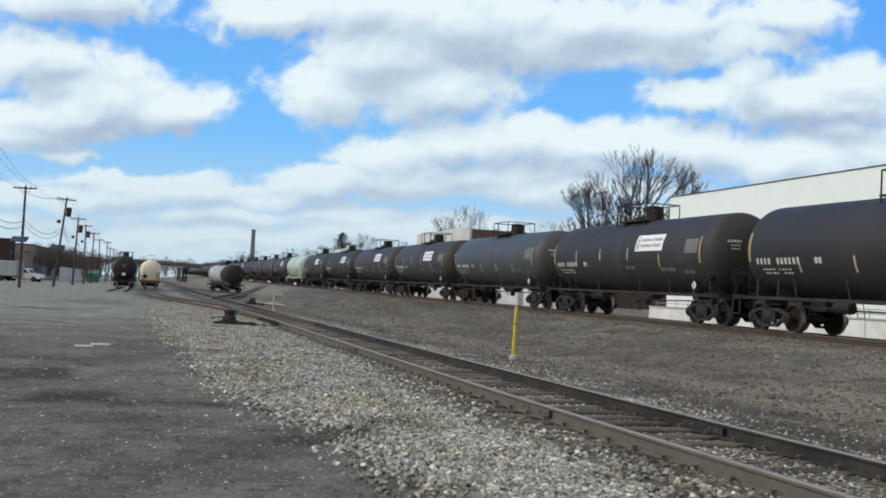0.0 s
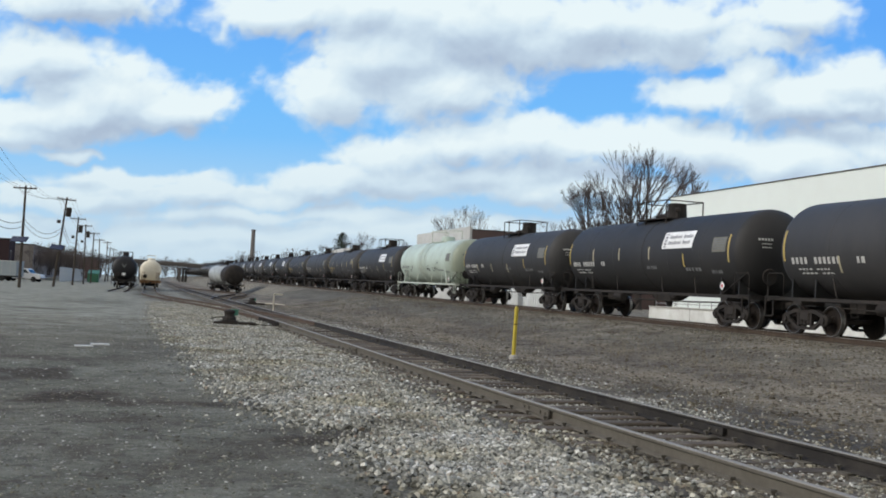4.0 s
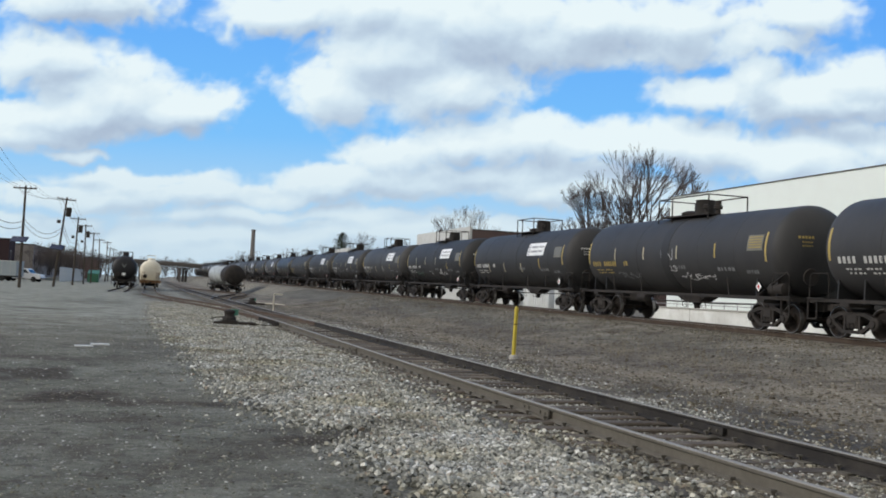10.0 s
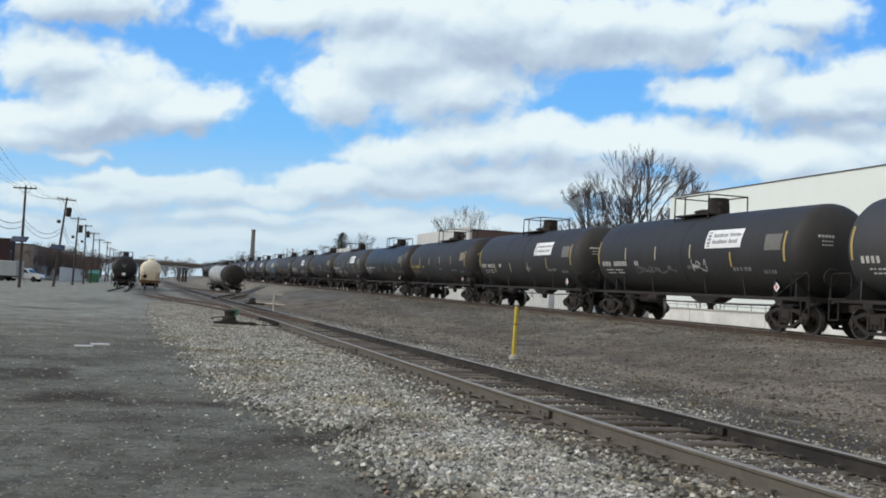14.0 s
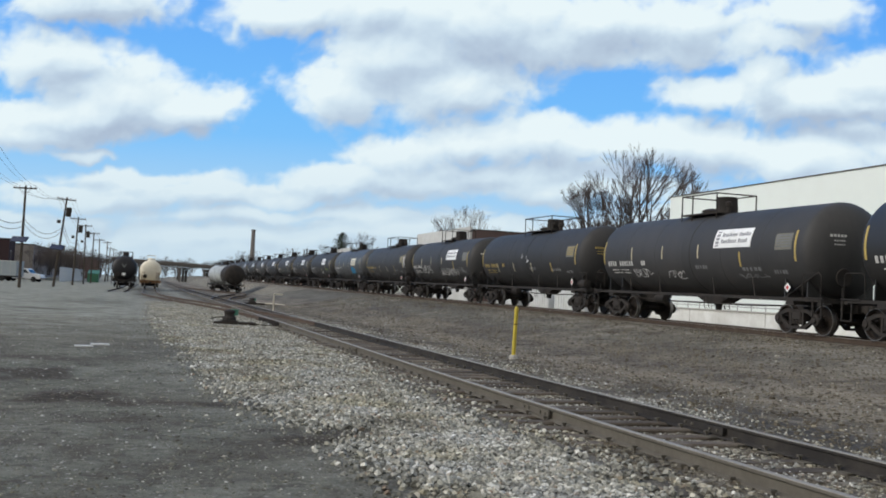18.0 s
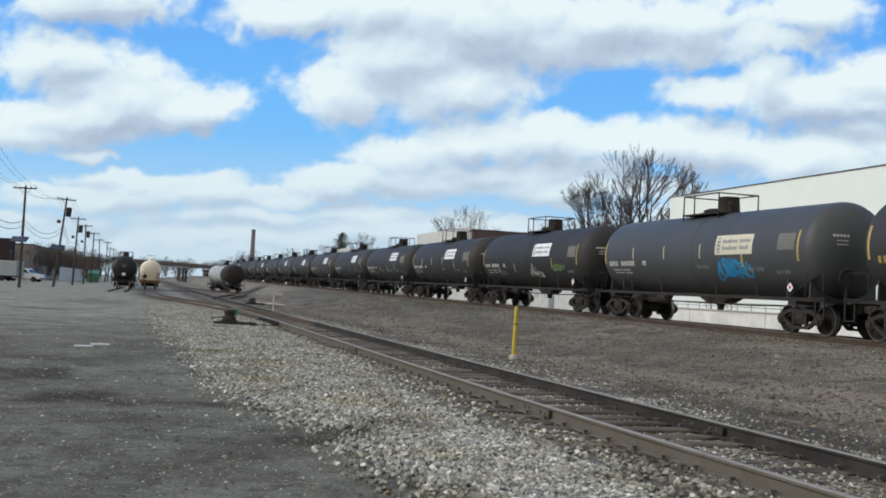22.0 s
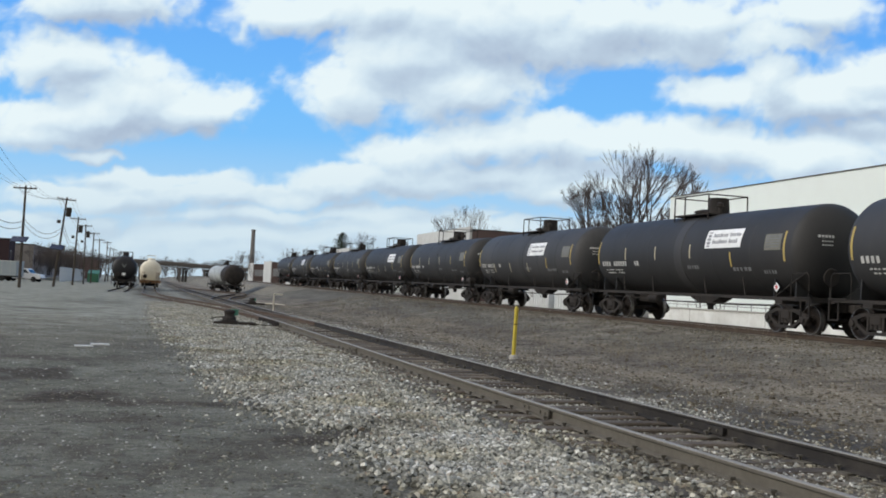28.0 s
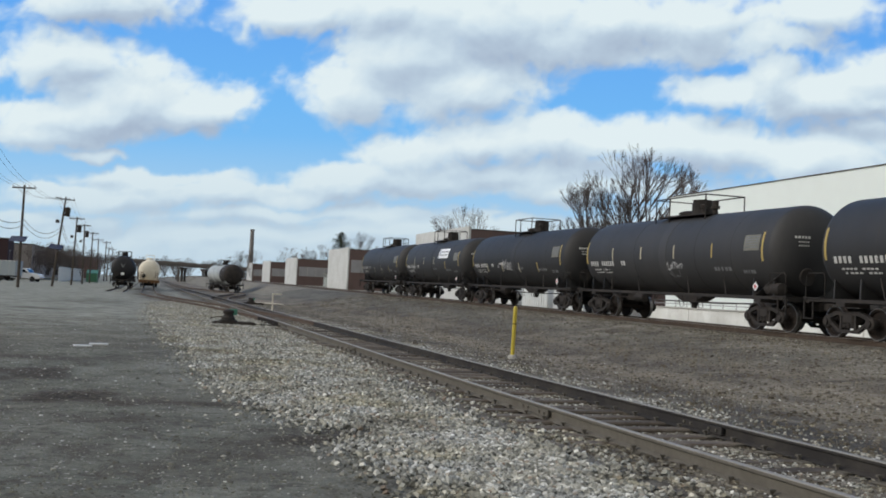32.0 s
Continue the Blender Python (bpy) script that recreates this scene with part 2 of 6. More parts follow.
        for i in range(n):
            j = 2 * i
            fs.append((k + j + 1, k + j, k + j + 2, k + j + 3))
            fs.append((j, k + j, k + j + 2, j + 2)[::-1])
            fs.append((j + 1, k + j + 1, k + j + 3, j + 3))
        fs.append((0, 1, k + 1, k))
        fs.append((k - 2, k - 1, 2 * k - 1, 2 * k - 2)[::-1])
        return self.add(vs, fs)


def mesh(name, geo, mat, shade=False):
    me = bpy.data.meshes.new(name)
    me.from_pydata(geo.v, [], geo.f)
    me.materials.append(mat)
    if shade:
        me.polygons.foreach_set("use_smooth", [True] * len(me.polygons))
        me.set_sharp_from_angle(angle=radians(38))
    me.update()
    return me


def part(name, geo, mat, parent=None, label="", shade=False, m=None):
    """Links a mesh (or gathered geometry) as one object under a thing."""
    ob = new(name, geo if isinstance(geo, bpy.types.Mesh) else mesh(name, geo, mat, shade))
    if parent is not None:
        ob.parent = parent
    if m is not None:
        ob.matrix_basis = m
    if label:
        ob["label"] = label
    return ob


def thing(name, label, category, m=None, group="", kind=""):
    ob = new(name)
    if m is not None:
        ob.matrix_basis = m
    return tagged(ob, label, category, group, kind)


def facing(across, along, z, turn=0.0):
    """A pose on the plan: local x along the tracks away from the camera, local y across to the left."""
    return Matrix.Translation(trk(across, along, z)) @ Matrix.Rotation(TURN + math.pi / 2 + radians(turn), 4, "Z")


# ---- ground: one sheet out to the horizon ----
def ground_z(x, y):
    a, s = NX * x + NY * y, -NY * x + NX * y
    r = math.hypot(x, y)
    z = 0.03 * fbm(x, y, 6.0, 3) + yard_z(s) - SIDE_Z
    right = main_z(max(-700, min(s, 700))) - 0.5
    bank = smooth(10.5 + 3.6 * smooth(85, 140, s), 18.3, a)
    z = z * (1 - bank) + bank * (right + 0.33)
    z -= 0.35 * smooth(22.2, 25.5, a)
    if a > 10:
        z += 0.05 * fbm(x, y, 2.5, 3) * smooth(10, 12, a) * (1 - smooth(17.0, 18.2, a))
    # beds of the yard tracks and a shallow ditch between siding and main line
    if 0 < s < 260:
        z -= 0.10 * math.exp(-((a - 9.6) / 2.0) ** 2)
    z -= 0.046 * math.exp(-((a - side_across(max(s, -20))) / 1.6) ** 2)
    if r > 900:
        z = z * max(0.0, 1 - (r - 900) / 900)
    return z


# oily and worn spots on the lot and the bank: across, along, half sizes, strength
OIL = ((-1.5, 15.2, 0.55, 1.1, 0.9), (-0.85, 12.6, 0.45, 0.6, 1.0), (0.35, 12.0, 0.85, 0.3, 0.9), (1.6, 9.3, 0.42, 0.42, 1.0), (1.3, 9.9, 0.35, 0.3, 0.7), (-1.5, 18.2, 0.9, 0.6, 0.6),
       (-2.6, 13.0, 0.7, 0.8, 0.6), (0.1, 10.4, 0.6, 0.25, 0.4), (-3.4, 20.0, 1.2, 1.0, 0.5), (-4.5, 45.0, 1.6, 1.4, 0.6), (-3.0, 62.0, 2.0, 6.0, 0.4), (0.7, 7.6, 0.6, 0.4, 0.4), (2.05, 9.7, 0.5, 0.3, 0.9), (1.0, 8.6, 0.6, 0.5, 0.5))
CINDER = ((15.2, 58.0, 2.6, 16.0, 0.9), (15.5, 95.0, 3.2, 26.0, 0.9), (14.0, 40.0, 2.0, 8.0, 0.6), (7.9, 10.3, 0.9, 2.8, 1.0), (8.6, 14.0, 0.8, 1.6, 0.6), (13.5, 24.0, 1.4, 4.0, 0.5), (12.0, 36.0, 1.2, 5.0, 0.4), (15.8, 30.0, 0.8, 6.0, 0.5))
SAND = ((9.6, 13.6, 0.7, 1.5, 0.9), (10.6, 12.2, 0.7, 1.2, 0.8), (13.2, 21.5, 0.9, 2.6, 0.6), (11.6, 14.3, 0.8, 1.6, 0.9), (10.4, 17.0, 0.5, 2.4, 0.6), (9.8, 31.0, 0.8, 4.0, 0.6), (11.4, 45.0, 1.0, 7.0, 0.7), (13.8, 17.5, 0.7, 1.4, 0.5))


def spot(spots, a, s):
    """How strongly a place of the plan lies in one of the spots, with ragged rims."""
    w = 0.9 * fbm(a * 1.3, s, 0.9, 4)
    return max(k * smooth(1.45, 0.5, math.hypot((a - p) / ra, (s - q) / rs) + w) if abs(a - p) < 2.4 * ra and abs(s - q) < 2.4 * rs else 0.0 for p, q, ra, rs, k in spots)


def gravel_edge(s):
    """Across-place where the spread gravel gives way to the dirt of the lot."""
    return 0.35 + 0.8 * (1 - smooth(16, 40, s)) + 0.85 * (1 - smooth(9, 15, s)) + 0.3 * (1 - smooth(6, 10.5, s))


def build_ground():
    radii = [0.0]
    r = 0.6
    while r < 4200:
        radii.append(r)
        r *= 1.022 if r < 60 else 1.04 if r < 400 else 1.12
    angles = [-40 + 0.5 * i for i in range(161)]
    angles += [40 + 5 * i for i in range(1, 56)]
    na = len(angles)
    vs, fs, cols, ways = [(0, 0, ground_z(0, 0))], [], [], []
    oil, cinder, sand, pale = [], [], [], []
    for r in radii[1:]:
        for a in angles:
            x, y = r * math.sin(radians(a)), r * math.cos(radians(a))
            vs.append((x, y, ground_z(x, y)))
    for i in range(na):
        fs.append((0, 1 + (i + 1) % na, 1 + i))
    for j in range(len(radii) - 2):
        for i in range(na):
            k = (i + 1) % na
            fs.append((1 + j * na + i, 1 + j * na + k, 1 + (j + 1) * na + k, 1 + (j + 1) * na + i))
    me = bpy.data.meshes.new("ground")
    me.from_pydata(vs, [], [tuple(reversed(f)) for f in fs])
    for x, y, z in vs:
        a, s = NX * x + NY * y, -NY * x + NX * y
        w = fbm(x, y, 1.3, 4)
        edge = gravel_edge(s) + 0.45 * w + 0.3 * fbm(x, y, 5, 2)
        gravel = smooth(edge - 0.35, edge + 0.5, a) * (1 - smooth(3.55, 4.0, a + 0.3 * w))
        gravel = max(gravel, 0.6 * math.exp(-((a - 6.95 - 0.25 * w) / 0.4) ** 2))
        gravel = max(gravel, 0.42 * smooth(edge - 2.2, edge, a) * (1 - smooth(3.4, 3.9, a)) * (0.6 + 0.8 * w))
        bed = max(math.exp(-((a - f(s) - 0.3 * w) / 1.9) ** 4) for f in (side_across, div_across, tail_across)) if s > 30 else 0.0
        bed *= smooth(34, 48, s) * (0.75 + 0.7 * w)
        dark = max(spot(OIL, a, s), 0.9 * bed)
        gravel *= 1 - 0.75 * dark
        oil.append(dark)
        cinder.append(max(spot(CINDER, a, s), bed, 0.0))
        sand.append(spot(SAND, a, s))
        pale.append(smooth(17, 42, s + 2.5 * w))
        far = smooth(40, 80, s)
        gravel *= 1 - 0.7 * far
        dirt = smooth(3.5, 4.0, a + 0.3 * w) * (1 - smooth(13, 16.5, a + 1.5 * w))
        bank = smooth(12.5, 16.5, a + 1.5 * w)
        cols.append((gravel, dirt, bank, 1.0))
        worn_way = math.exp(-((a - 9.9 - 0.5 * w) / 0.9) ** 2) * smooth(8, 20, s) + 0.7 * math.exp(-((a - 12.6 - 0.4 * w) / 0.5) ** 2) * smooth(6, 18, s)
        ways.append(max(0.0, worn_way * (0.65 + 0.8 * w)))
    att = me.color_attributes.new("cover", "FLOAT_COLOR", "POINT")
    att.data.foreach_set("color", [c for q in cols for c in q])
    me.attributes.new("way", "FLOAT", "POINT").data.foreach_set("value", ways)
    for key, values in (("oil", oil), ("cinder", cinder), ("sand", sand), ("pale", pale)):
        me.attributes.new(key, "FLOAT", "POINT").data.foreach_set("value", values)
    me.polygons.foreach_set("use_smooth", [True] * len(me.polygons))
    m = material("ground_cover", (0.1, 0.1, 0.1), 0.95)
    t = Tree(m)
    co = t.coords()
    mask = t.n("Attribute")
    mask.attribute_name = "cover"
    sep = t.n("SeparateColor")
    t.link(mask.outputs["Color"], sep.inputs[0])
    big, mid, fine, grit = t.noise(co, 0.11, 5), t.noise(co, 0.8, 7, 0.68), t.noise(co, 8, 6, 0.72), t.noise(co, 38, 4, 0.75)
    wide = t.noise(co, 0.45, 6, 0.65, (1.0, 0.7, 1.0))
    clod = t.noise(co, 2.6, 6, 0.7)

    def speck(scale, lo, hi):
        v = t.n("TexVoronoi", Scale=scale)
        t.link(co, v.inputs["Vector"])
        sp = t.n("SeparateColor")
        t.link(v.outputs["Color"], sp.inputs[0])
        pick = t.ramp(sp.outputs[0], [(lo, (0, 0, 0)), (hi, (1, 1, 1))])
        near = t.ramp(v.outputs["Distance"], [(0.22, (1, 1, 1)), (0.34, (0, 0, 0))])
        return t.mix(1.0, pick, near, "MULTIPLY")
    lot = t.ramp(mid, [(0.36, (0.107, 0.109, 0.09)), (0.5, (0.181, 0.186, 0.156)), (0.64, (0.247, 0.253, 0.215))])
    lot = t.mix(t.ramp(big, [(0.42, (0, 0, 0)), (0.62, (0.65, 0.65, 0.65))]), lot, (0.175, 0.157, 0.12))
    lot = t.mix(t.ramp(wide, [(0.52, (0, 0, 0)), (0.64, (0.75, 0.75, 0.75))]), lot, (0.075, 0.066, 0.053))
    patch = t.noise(co, 0.2, 5, 0.62, (1.0, 0.6, 1.0))
    lot = t.mix(t.ramp(patch, [(0.52, (0, 0, 0)), (0.62, (0.7, 0.7, 0.7))]), lot, (0.085, 0.074, 0.06))
    lot = t.mix(t.ramp(fine, [(0.4, (0.55, 0.55, 0.55)), (0.55, (0, 0, 0))]), lot, (0.085, 0.08, 0.067))
    lot = t.mix(t.ramp(grit, [(0.54, (0, 0, 0)), (0.7, (0.7, 0.7, 0.7))]), lot, (0.24, 0.235, 0.205))
    lot = t.mix(t.ramp(clod, [(0.38, (0.7, 0.7, 0.7)), (0.48, (0, 0, 0))]), lot, (0.07, 0.064, 0.053))
    lot = t.mix(t.ramp(clod, [(0.56, (0, 0, 0)), (0.68, (0.6, 0.6, 0.6))]), lot, (0.21, 0.203, 0.175))
    lot = t.mix(speck(17, 0.86, 0.9), lot, (0.3, 0.295, 0.275))
    lot = t.mix(speck(31, 0.82, 0.88), lot, (0.24, 0.235, 0.215))
    def layer(key, under, col, amount):
        at = t.n("Attribute")
        at.attribute_name = key
        return t.mix(t.math("MULTIPLY", at.outputs["Fac"], amount, True), under, col)
    # paler lot colour, blended in with distance along the tracks
    far_lot = t.ramp(mid, [(0.36, (0.165, 0.166, 0.137)), (0.5, (0.26, 0.262, 0.222)), (0.66, (0.36, 0.362, 0.312))])
    far_lot = t.mix(t.ramp(clod, [(0.4, (0.5, 0.5, 0.5)), (0.5, (0, 0, 0))]), far_lot, (0.15, 0.138, 0.11))
    lot = layer("pale", lot, far_lot, 0.85)
    lot = layer("oil", lot, t.ramp(fine, [(0.4, (0.035, 0.03, 0.025)), (0.64, (0.095, 0.078, 0.062))]), 1.0)
    vor = t.n("TexVoronoi", Scale=30.0)
    t.link(co, vor.inputs["Vector"])
    stone = t.ramp(vor.outputs["Color"], [(0.1, (0.17, 0.166, 0.152)), (0.9, (0.43, 0.425, 0.4))])
    # shade between the stones, painted in as darker cell rims
    gap_shade = t.ramp(vor.outputs["Distance"], [(0.3, (1, 1, 1)), (0.62, (0.35, 0.34, 0.32))])
    stone = t.mix(1.0, stone, gap_shade, "MULTIPLY")
    dirt = t.ramp(mid, [(0.36, (0.08, 0.07, 0.058)), (0.5, (0.15, 0.133, 0.11)), (0.64, (0.235, 0.214, 0.18))])
    dirt = t.mix(t.ramp(wide, [(0.48, (0, 0, 0)), (0.6, (0.7, 0.7, 0.7))]), dirt, (0.078, 0.071, 0.061))
    dirt = t.mix(t.ramp(fine, [(0.5, (0, 0, 0)), (0.66, (0.7, 0.7, 0.7))]), dirt, (0.2, 0.187, 0.16))
    dirt = t.mix(t.ramp(clod, [(0.38, (0.7, 0.7, 0.7)), (0.48, (0, 0, 0))]), dirt, (0.06, 0.053, 0.044))
    dirt = t.mix(speck(20, 0.8, 0.85), dirt, (0.33, 0.32, 0.29))
    bank = t.ramp(mid, [(0.38, (0.12, 0.108, 0.089)), (0.5, (0.21, 0.193, 0.162)), (0.64, (0.31, 0.288, 0.243))])
    bank = t.mix(t.ramp(wide, [(0.5, (0, 0, 0)), (0.62, (0.6, 0.6, 0.6))]), bank, (0.19, 0.181, 0.153))
    bank = t.mix(t.ramp(fine, [(0.47, (0, 0, 0)), (0.65, (0.65, 0.65, 0.65))]), bank, (0.09, 0.081, 0.067))
    bank = t.mix(t.ramp(grit, [(0.56, (0, 0, 0)), (0.7, (0.6, 0.6, 0.6))]), bank, (0.2, 0.187, 0.155))
    bank = t.mix(t.ramp(clod, [(0.38, (0.75, 0.75, 0.75)), (0.47, (0, 0, 0))]), bank, (0.075, 0.066, 0.053))
    bank = t.mix(t.ramp(clod, [(0.56, (0, 0, 0)), (0.66, (0.6, 0.6, 0.6))]), bank, (0.23, 0.215, 0.18))
    bank = t.mix(speck(13, 0.9, 0.94), bank, (0.24, 0.23, 0.2))
    sandy = t.ramp(fine, [(0.4, (0.17, 0.147, 0.112)), (0.62, (0.32, 0.288, 0.23))])
    black = t.ramp(fine, [(0.4, (0.045, 0.042, 0.039)), (0.64, (0.105, 0.099, 0.09))])
    dirt = layer("cinder", layer("sand", dirt, sandy, 0.95), black, 0.9)
    bank = layer("cinder", layer("sand", bank, sandy, 0.85), black, 0.8)
    col = t.mix(sep.outputs[1], lot, dirt)
    col = t.mix(sep.outputs[2], col, bank)
    way = t.n("Attribute")
    way.attribute_name = "way"
    col = t.mix(t.math("MULTIPLY", way.outputs["Fac"], 0.85, True), col, t.mix(t.ramp(fine, [(0.42, (0, 0, 0)), (0.62, (1, 1, 1))]), (0.18, 0.152, 0.117), (0.3, 0.263, 0.208)))
    grime = t.ramp(t.noise(co, 0.7, 5, 0.6), [(0.36, (0.6, 0.58, 0.54)), (0.5, (1, 1, 1))])
    stone = t.mix(1.0, stone, grime, "MULTIPLY")
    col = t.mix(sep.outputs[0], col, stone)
    t.base(col)
    t.bump(t.math("ADD", fine, t.math("MULTIPLY", grit, 0.6)), 0.8, 0.05)
    me.materials.append(m)
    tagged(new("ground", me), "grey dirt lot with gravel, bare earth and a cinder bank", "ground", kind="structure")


build_ground()


# ---- sky: a far sheet of drifting cloud before the camera ----
def lattice(x, y, seed):
    """Smooth gradient noise about 0, for arrays."""
    rng = np.random.default_rng(seed)
    table, way = rng.permutation(256), rng.uniform(0, 2 * math.pi, 256)
    xi, yi = np.floor(x).astype(int), np.floor(y).astype(int)
    fx, fy = x - xi, y - yi
    sx, sy = fx * fx * fx * (fx * (6 * fx - 15) + 10), fy * fy * fy * (fy * (6 * fy - 15) + 10)

    def corner(dx, dy):
        g = way[table[(table[(xi + dx) % 256] + yi + dy) % 256]]
        return np.cos(g) * (fx - dx) + np.sin(g) * (fy - dy)
    lo = corner(0, 0) * (1 - sx) + corner(1, 0) * sx
    hi = corner(0, 1) * (1 - sx) + corner(1, 1) * sx
    return lo * (1 - sy) + hi * sy


def fractal(x, y, seed, octaves=5, rough=0.55):
    return sum(lattice(x * 2 ** k, y * 2 ** k, seed + k) * rough ** k for k in range(octaves))


def build_sky():
    R = 3900
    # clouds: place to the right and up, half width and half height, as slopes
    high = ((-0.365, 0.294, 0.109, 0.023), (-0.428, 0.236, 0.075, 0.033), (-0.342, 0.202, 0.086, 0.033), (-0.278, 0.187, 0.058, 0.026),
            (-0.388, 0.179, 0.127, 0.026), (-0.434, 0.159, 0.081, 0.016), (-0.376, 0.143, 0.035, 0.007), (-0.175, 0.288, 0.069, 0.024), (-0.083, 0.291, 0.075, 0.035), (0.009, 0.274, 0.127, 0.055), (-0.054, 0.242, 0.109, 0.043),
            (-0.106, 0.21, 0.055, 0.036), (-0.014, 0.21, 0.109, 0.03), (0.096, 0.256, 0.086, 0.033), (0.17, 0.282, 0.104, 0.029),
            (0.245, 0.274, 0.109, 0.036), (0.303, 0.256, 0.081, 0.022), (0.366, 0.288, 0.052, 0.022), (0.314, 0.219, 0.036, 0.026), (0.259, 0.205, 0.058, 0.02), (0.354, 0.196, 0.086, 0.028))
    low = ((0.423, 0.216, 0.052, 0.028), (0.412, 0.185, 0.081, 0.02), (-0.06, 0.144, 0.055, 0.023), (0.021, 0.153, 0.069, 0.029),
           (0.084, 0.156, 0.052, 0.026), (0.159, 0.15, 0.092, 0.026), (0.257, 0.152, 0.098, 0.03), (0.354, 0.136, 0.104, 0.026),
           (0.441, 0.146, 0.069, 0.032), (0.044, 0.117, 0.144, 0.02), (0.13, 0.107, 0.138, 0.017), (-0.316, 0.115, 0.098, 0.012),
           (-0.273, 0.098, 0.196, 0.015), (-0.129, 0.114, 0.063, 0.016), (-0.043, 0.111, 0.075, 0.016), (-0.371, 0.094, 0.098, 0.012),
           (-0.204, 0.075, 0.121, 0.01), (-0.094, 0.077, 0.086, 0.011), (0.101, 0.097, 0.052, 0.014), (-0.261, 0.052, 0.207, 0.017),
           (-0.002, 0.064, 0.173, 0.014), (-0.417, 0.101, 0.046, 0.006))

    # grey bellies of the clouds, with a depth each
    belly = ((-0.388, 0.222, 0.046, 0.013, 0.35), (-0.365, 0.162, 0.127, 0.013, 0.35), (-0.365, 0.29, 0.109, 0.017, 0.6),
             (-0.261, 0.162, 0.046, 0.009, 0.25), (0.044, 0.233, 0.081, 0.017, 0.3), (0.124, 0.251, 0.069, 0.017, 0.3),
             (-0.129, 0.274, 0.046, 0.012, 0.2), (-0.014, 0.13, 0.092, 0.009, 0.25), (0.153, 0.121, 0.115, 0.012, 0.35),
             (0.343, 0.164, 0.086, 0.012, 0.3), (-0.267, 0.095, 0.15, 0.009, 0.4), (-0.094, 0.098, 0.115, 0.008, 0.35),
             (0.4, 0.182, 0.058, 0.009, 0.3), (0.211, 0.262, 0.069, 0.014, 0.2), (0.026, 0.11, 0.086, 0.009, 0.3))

    def density(u, w, fine=1.0):
        """Thickness of cloud at a place of the sheet, as slopes to the right and up."""
        bu, bw = fractal(u * 10, w * 10, 3, 3), fractal(u * 10, w * 10, 13, 3)
        pu, pw = u + 0.018 * bu, w + 0.012 * bw
        if fine:
            pu, pw = pu + 0.009 * fractal(pu * 30, pw * 36, 23, 4, 0.55), pw + 0.007 * fractal(pu * 30, pw * 36, 33, 4, 0.55)
        total = np.full_like(u, -1.2)
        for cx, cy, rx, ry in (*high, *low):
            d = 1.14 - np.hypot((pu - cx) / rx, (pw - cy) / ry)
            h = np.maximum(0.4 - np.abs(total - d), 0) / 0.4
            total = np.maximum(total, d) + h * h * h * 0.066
        total = np.minimum(total, 1.0) + 0.5 * fractal(u * 12, w * 18, 43, 2 + 3 * int(fine > 0), 0.52)
        if fine:
            total += 0.22 * fractal(pu * 50, pw * 60, 53, 3, 0.6)
        streak = 0.45 + 1.2 * fractal(u * 7 + 3, w * 24, 63, 5, 0.6)
        low_layer = 1.5 * (np.clip((0.135 - w) * 12, 0, 1) - 1) + streak
        return np.maximum(total, np.minimum(low_layer, 0.6))
    az = [-70 + 2.5 * i for i in range(16)] + [-30 + 0.1 * i for i in range(601)] + [32.5 + 2.5 * i for i in range(16)]
    el = [-4.0, -2.0, 0.0] + [1.5 + 0.09 * i for i in range(200)] + [21 + 3 * i for i in range(12)]
    n = len(az)
    A, E = np.meshgrid(np.radians(az), np.radians(el))
    X, Y, Z = R * np.sin(A) * np.cos(E), R * np.cos(A) * np.cos(E), R * np.sin(E)
    px, pz = X / np.maximum(Y, 0.3 * R), Z / np.maximum(Y, 0.3 * R)
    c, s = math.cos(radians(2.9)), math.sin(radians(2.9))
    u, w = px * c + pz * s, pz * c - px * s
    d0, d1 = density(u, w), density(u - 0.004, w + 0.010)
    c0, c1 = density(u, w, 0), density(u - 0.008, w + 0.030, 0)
    cover = np.clip((d0 + 0.16) / 0.66, 0, 1)
    cover = cover * cover * (3 - 2 * cover)
    lit = 0.86 + 0.34 * np.clip(d0 - d1, -0.5, 0.5) + 0.32 * np.clip(c0 - c1, -0.7, 0.7) - 0.3 * np.clip(c1, 0, 0.9) - 0.6 * np.maximum(pz - 0.23, 0) - 1.0 * np.maximum(0.1 - pz, 0)
    ragged = 0.012 * fractal(u * 22, w * 30, 73, 4)
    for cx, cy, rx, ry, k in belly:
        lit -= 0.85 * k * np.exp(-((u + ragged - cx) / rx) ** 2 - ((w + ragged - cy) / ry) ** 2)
    j, i = np.meshgrid(np.arange(len(el) - 1), np.arange(n - 1), indexing="ij")
    k = (j * n + i).ravel()
    me = bpy.data.meshes.new("backdrop")
    me.from_pydata(np.stack((X, Y, Z), -1).reshape(-1, 3).tolist(), [], np.stack((k, k + 1, k + n + 1, k + n), -1).tolist())
    me.polygons.foreach_set("use_smooth", [True] * len(me.polygons))
    for key, values in (("cloud", cover), ("lit", lit)):
        me.attributes.new(key, "FLOAT", "POINT").data.foreach_set("value", values.ravel())
    m = bpy.data.materials.new("cloudy_sky")
    m.use_nodes = True
    t = Tree(m)
    t.t.nodes.remove(t.b)
    sep = t.n("SeparateXYZ")
    t.link(t.coords(), sep.inputs[0])
    rise = t.math("DIVIDE", sep.outputs[2], t.math("MAXIMUM", sep.outputs[1], 50.0))
    at, li = t.n("Attribute"), t.n("Attribute")
    at.attribute_name, li.attribute_name = "cloud", "lit"
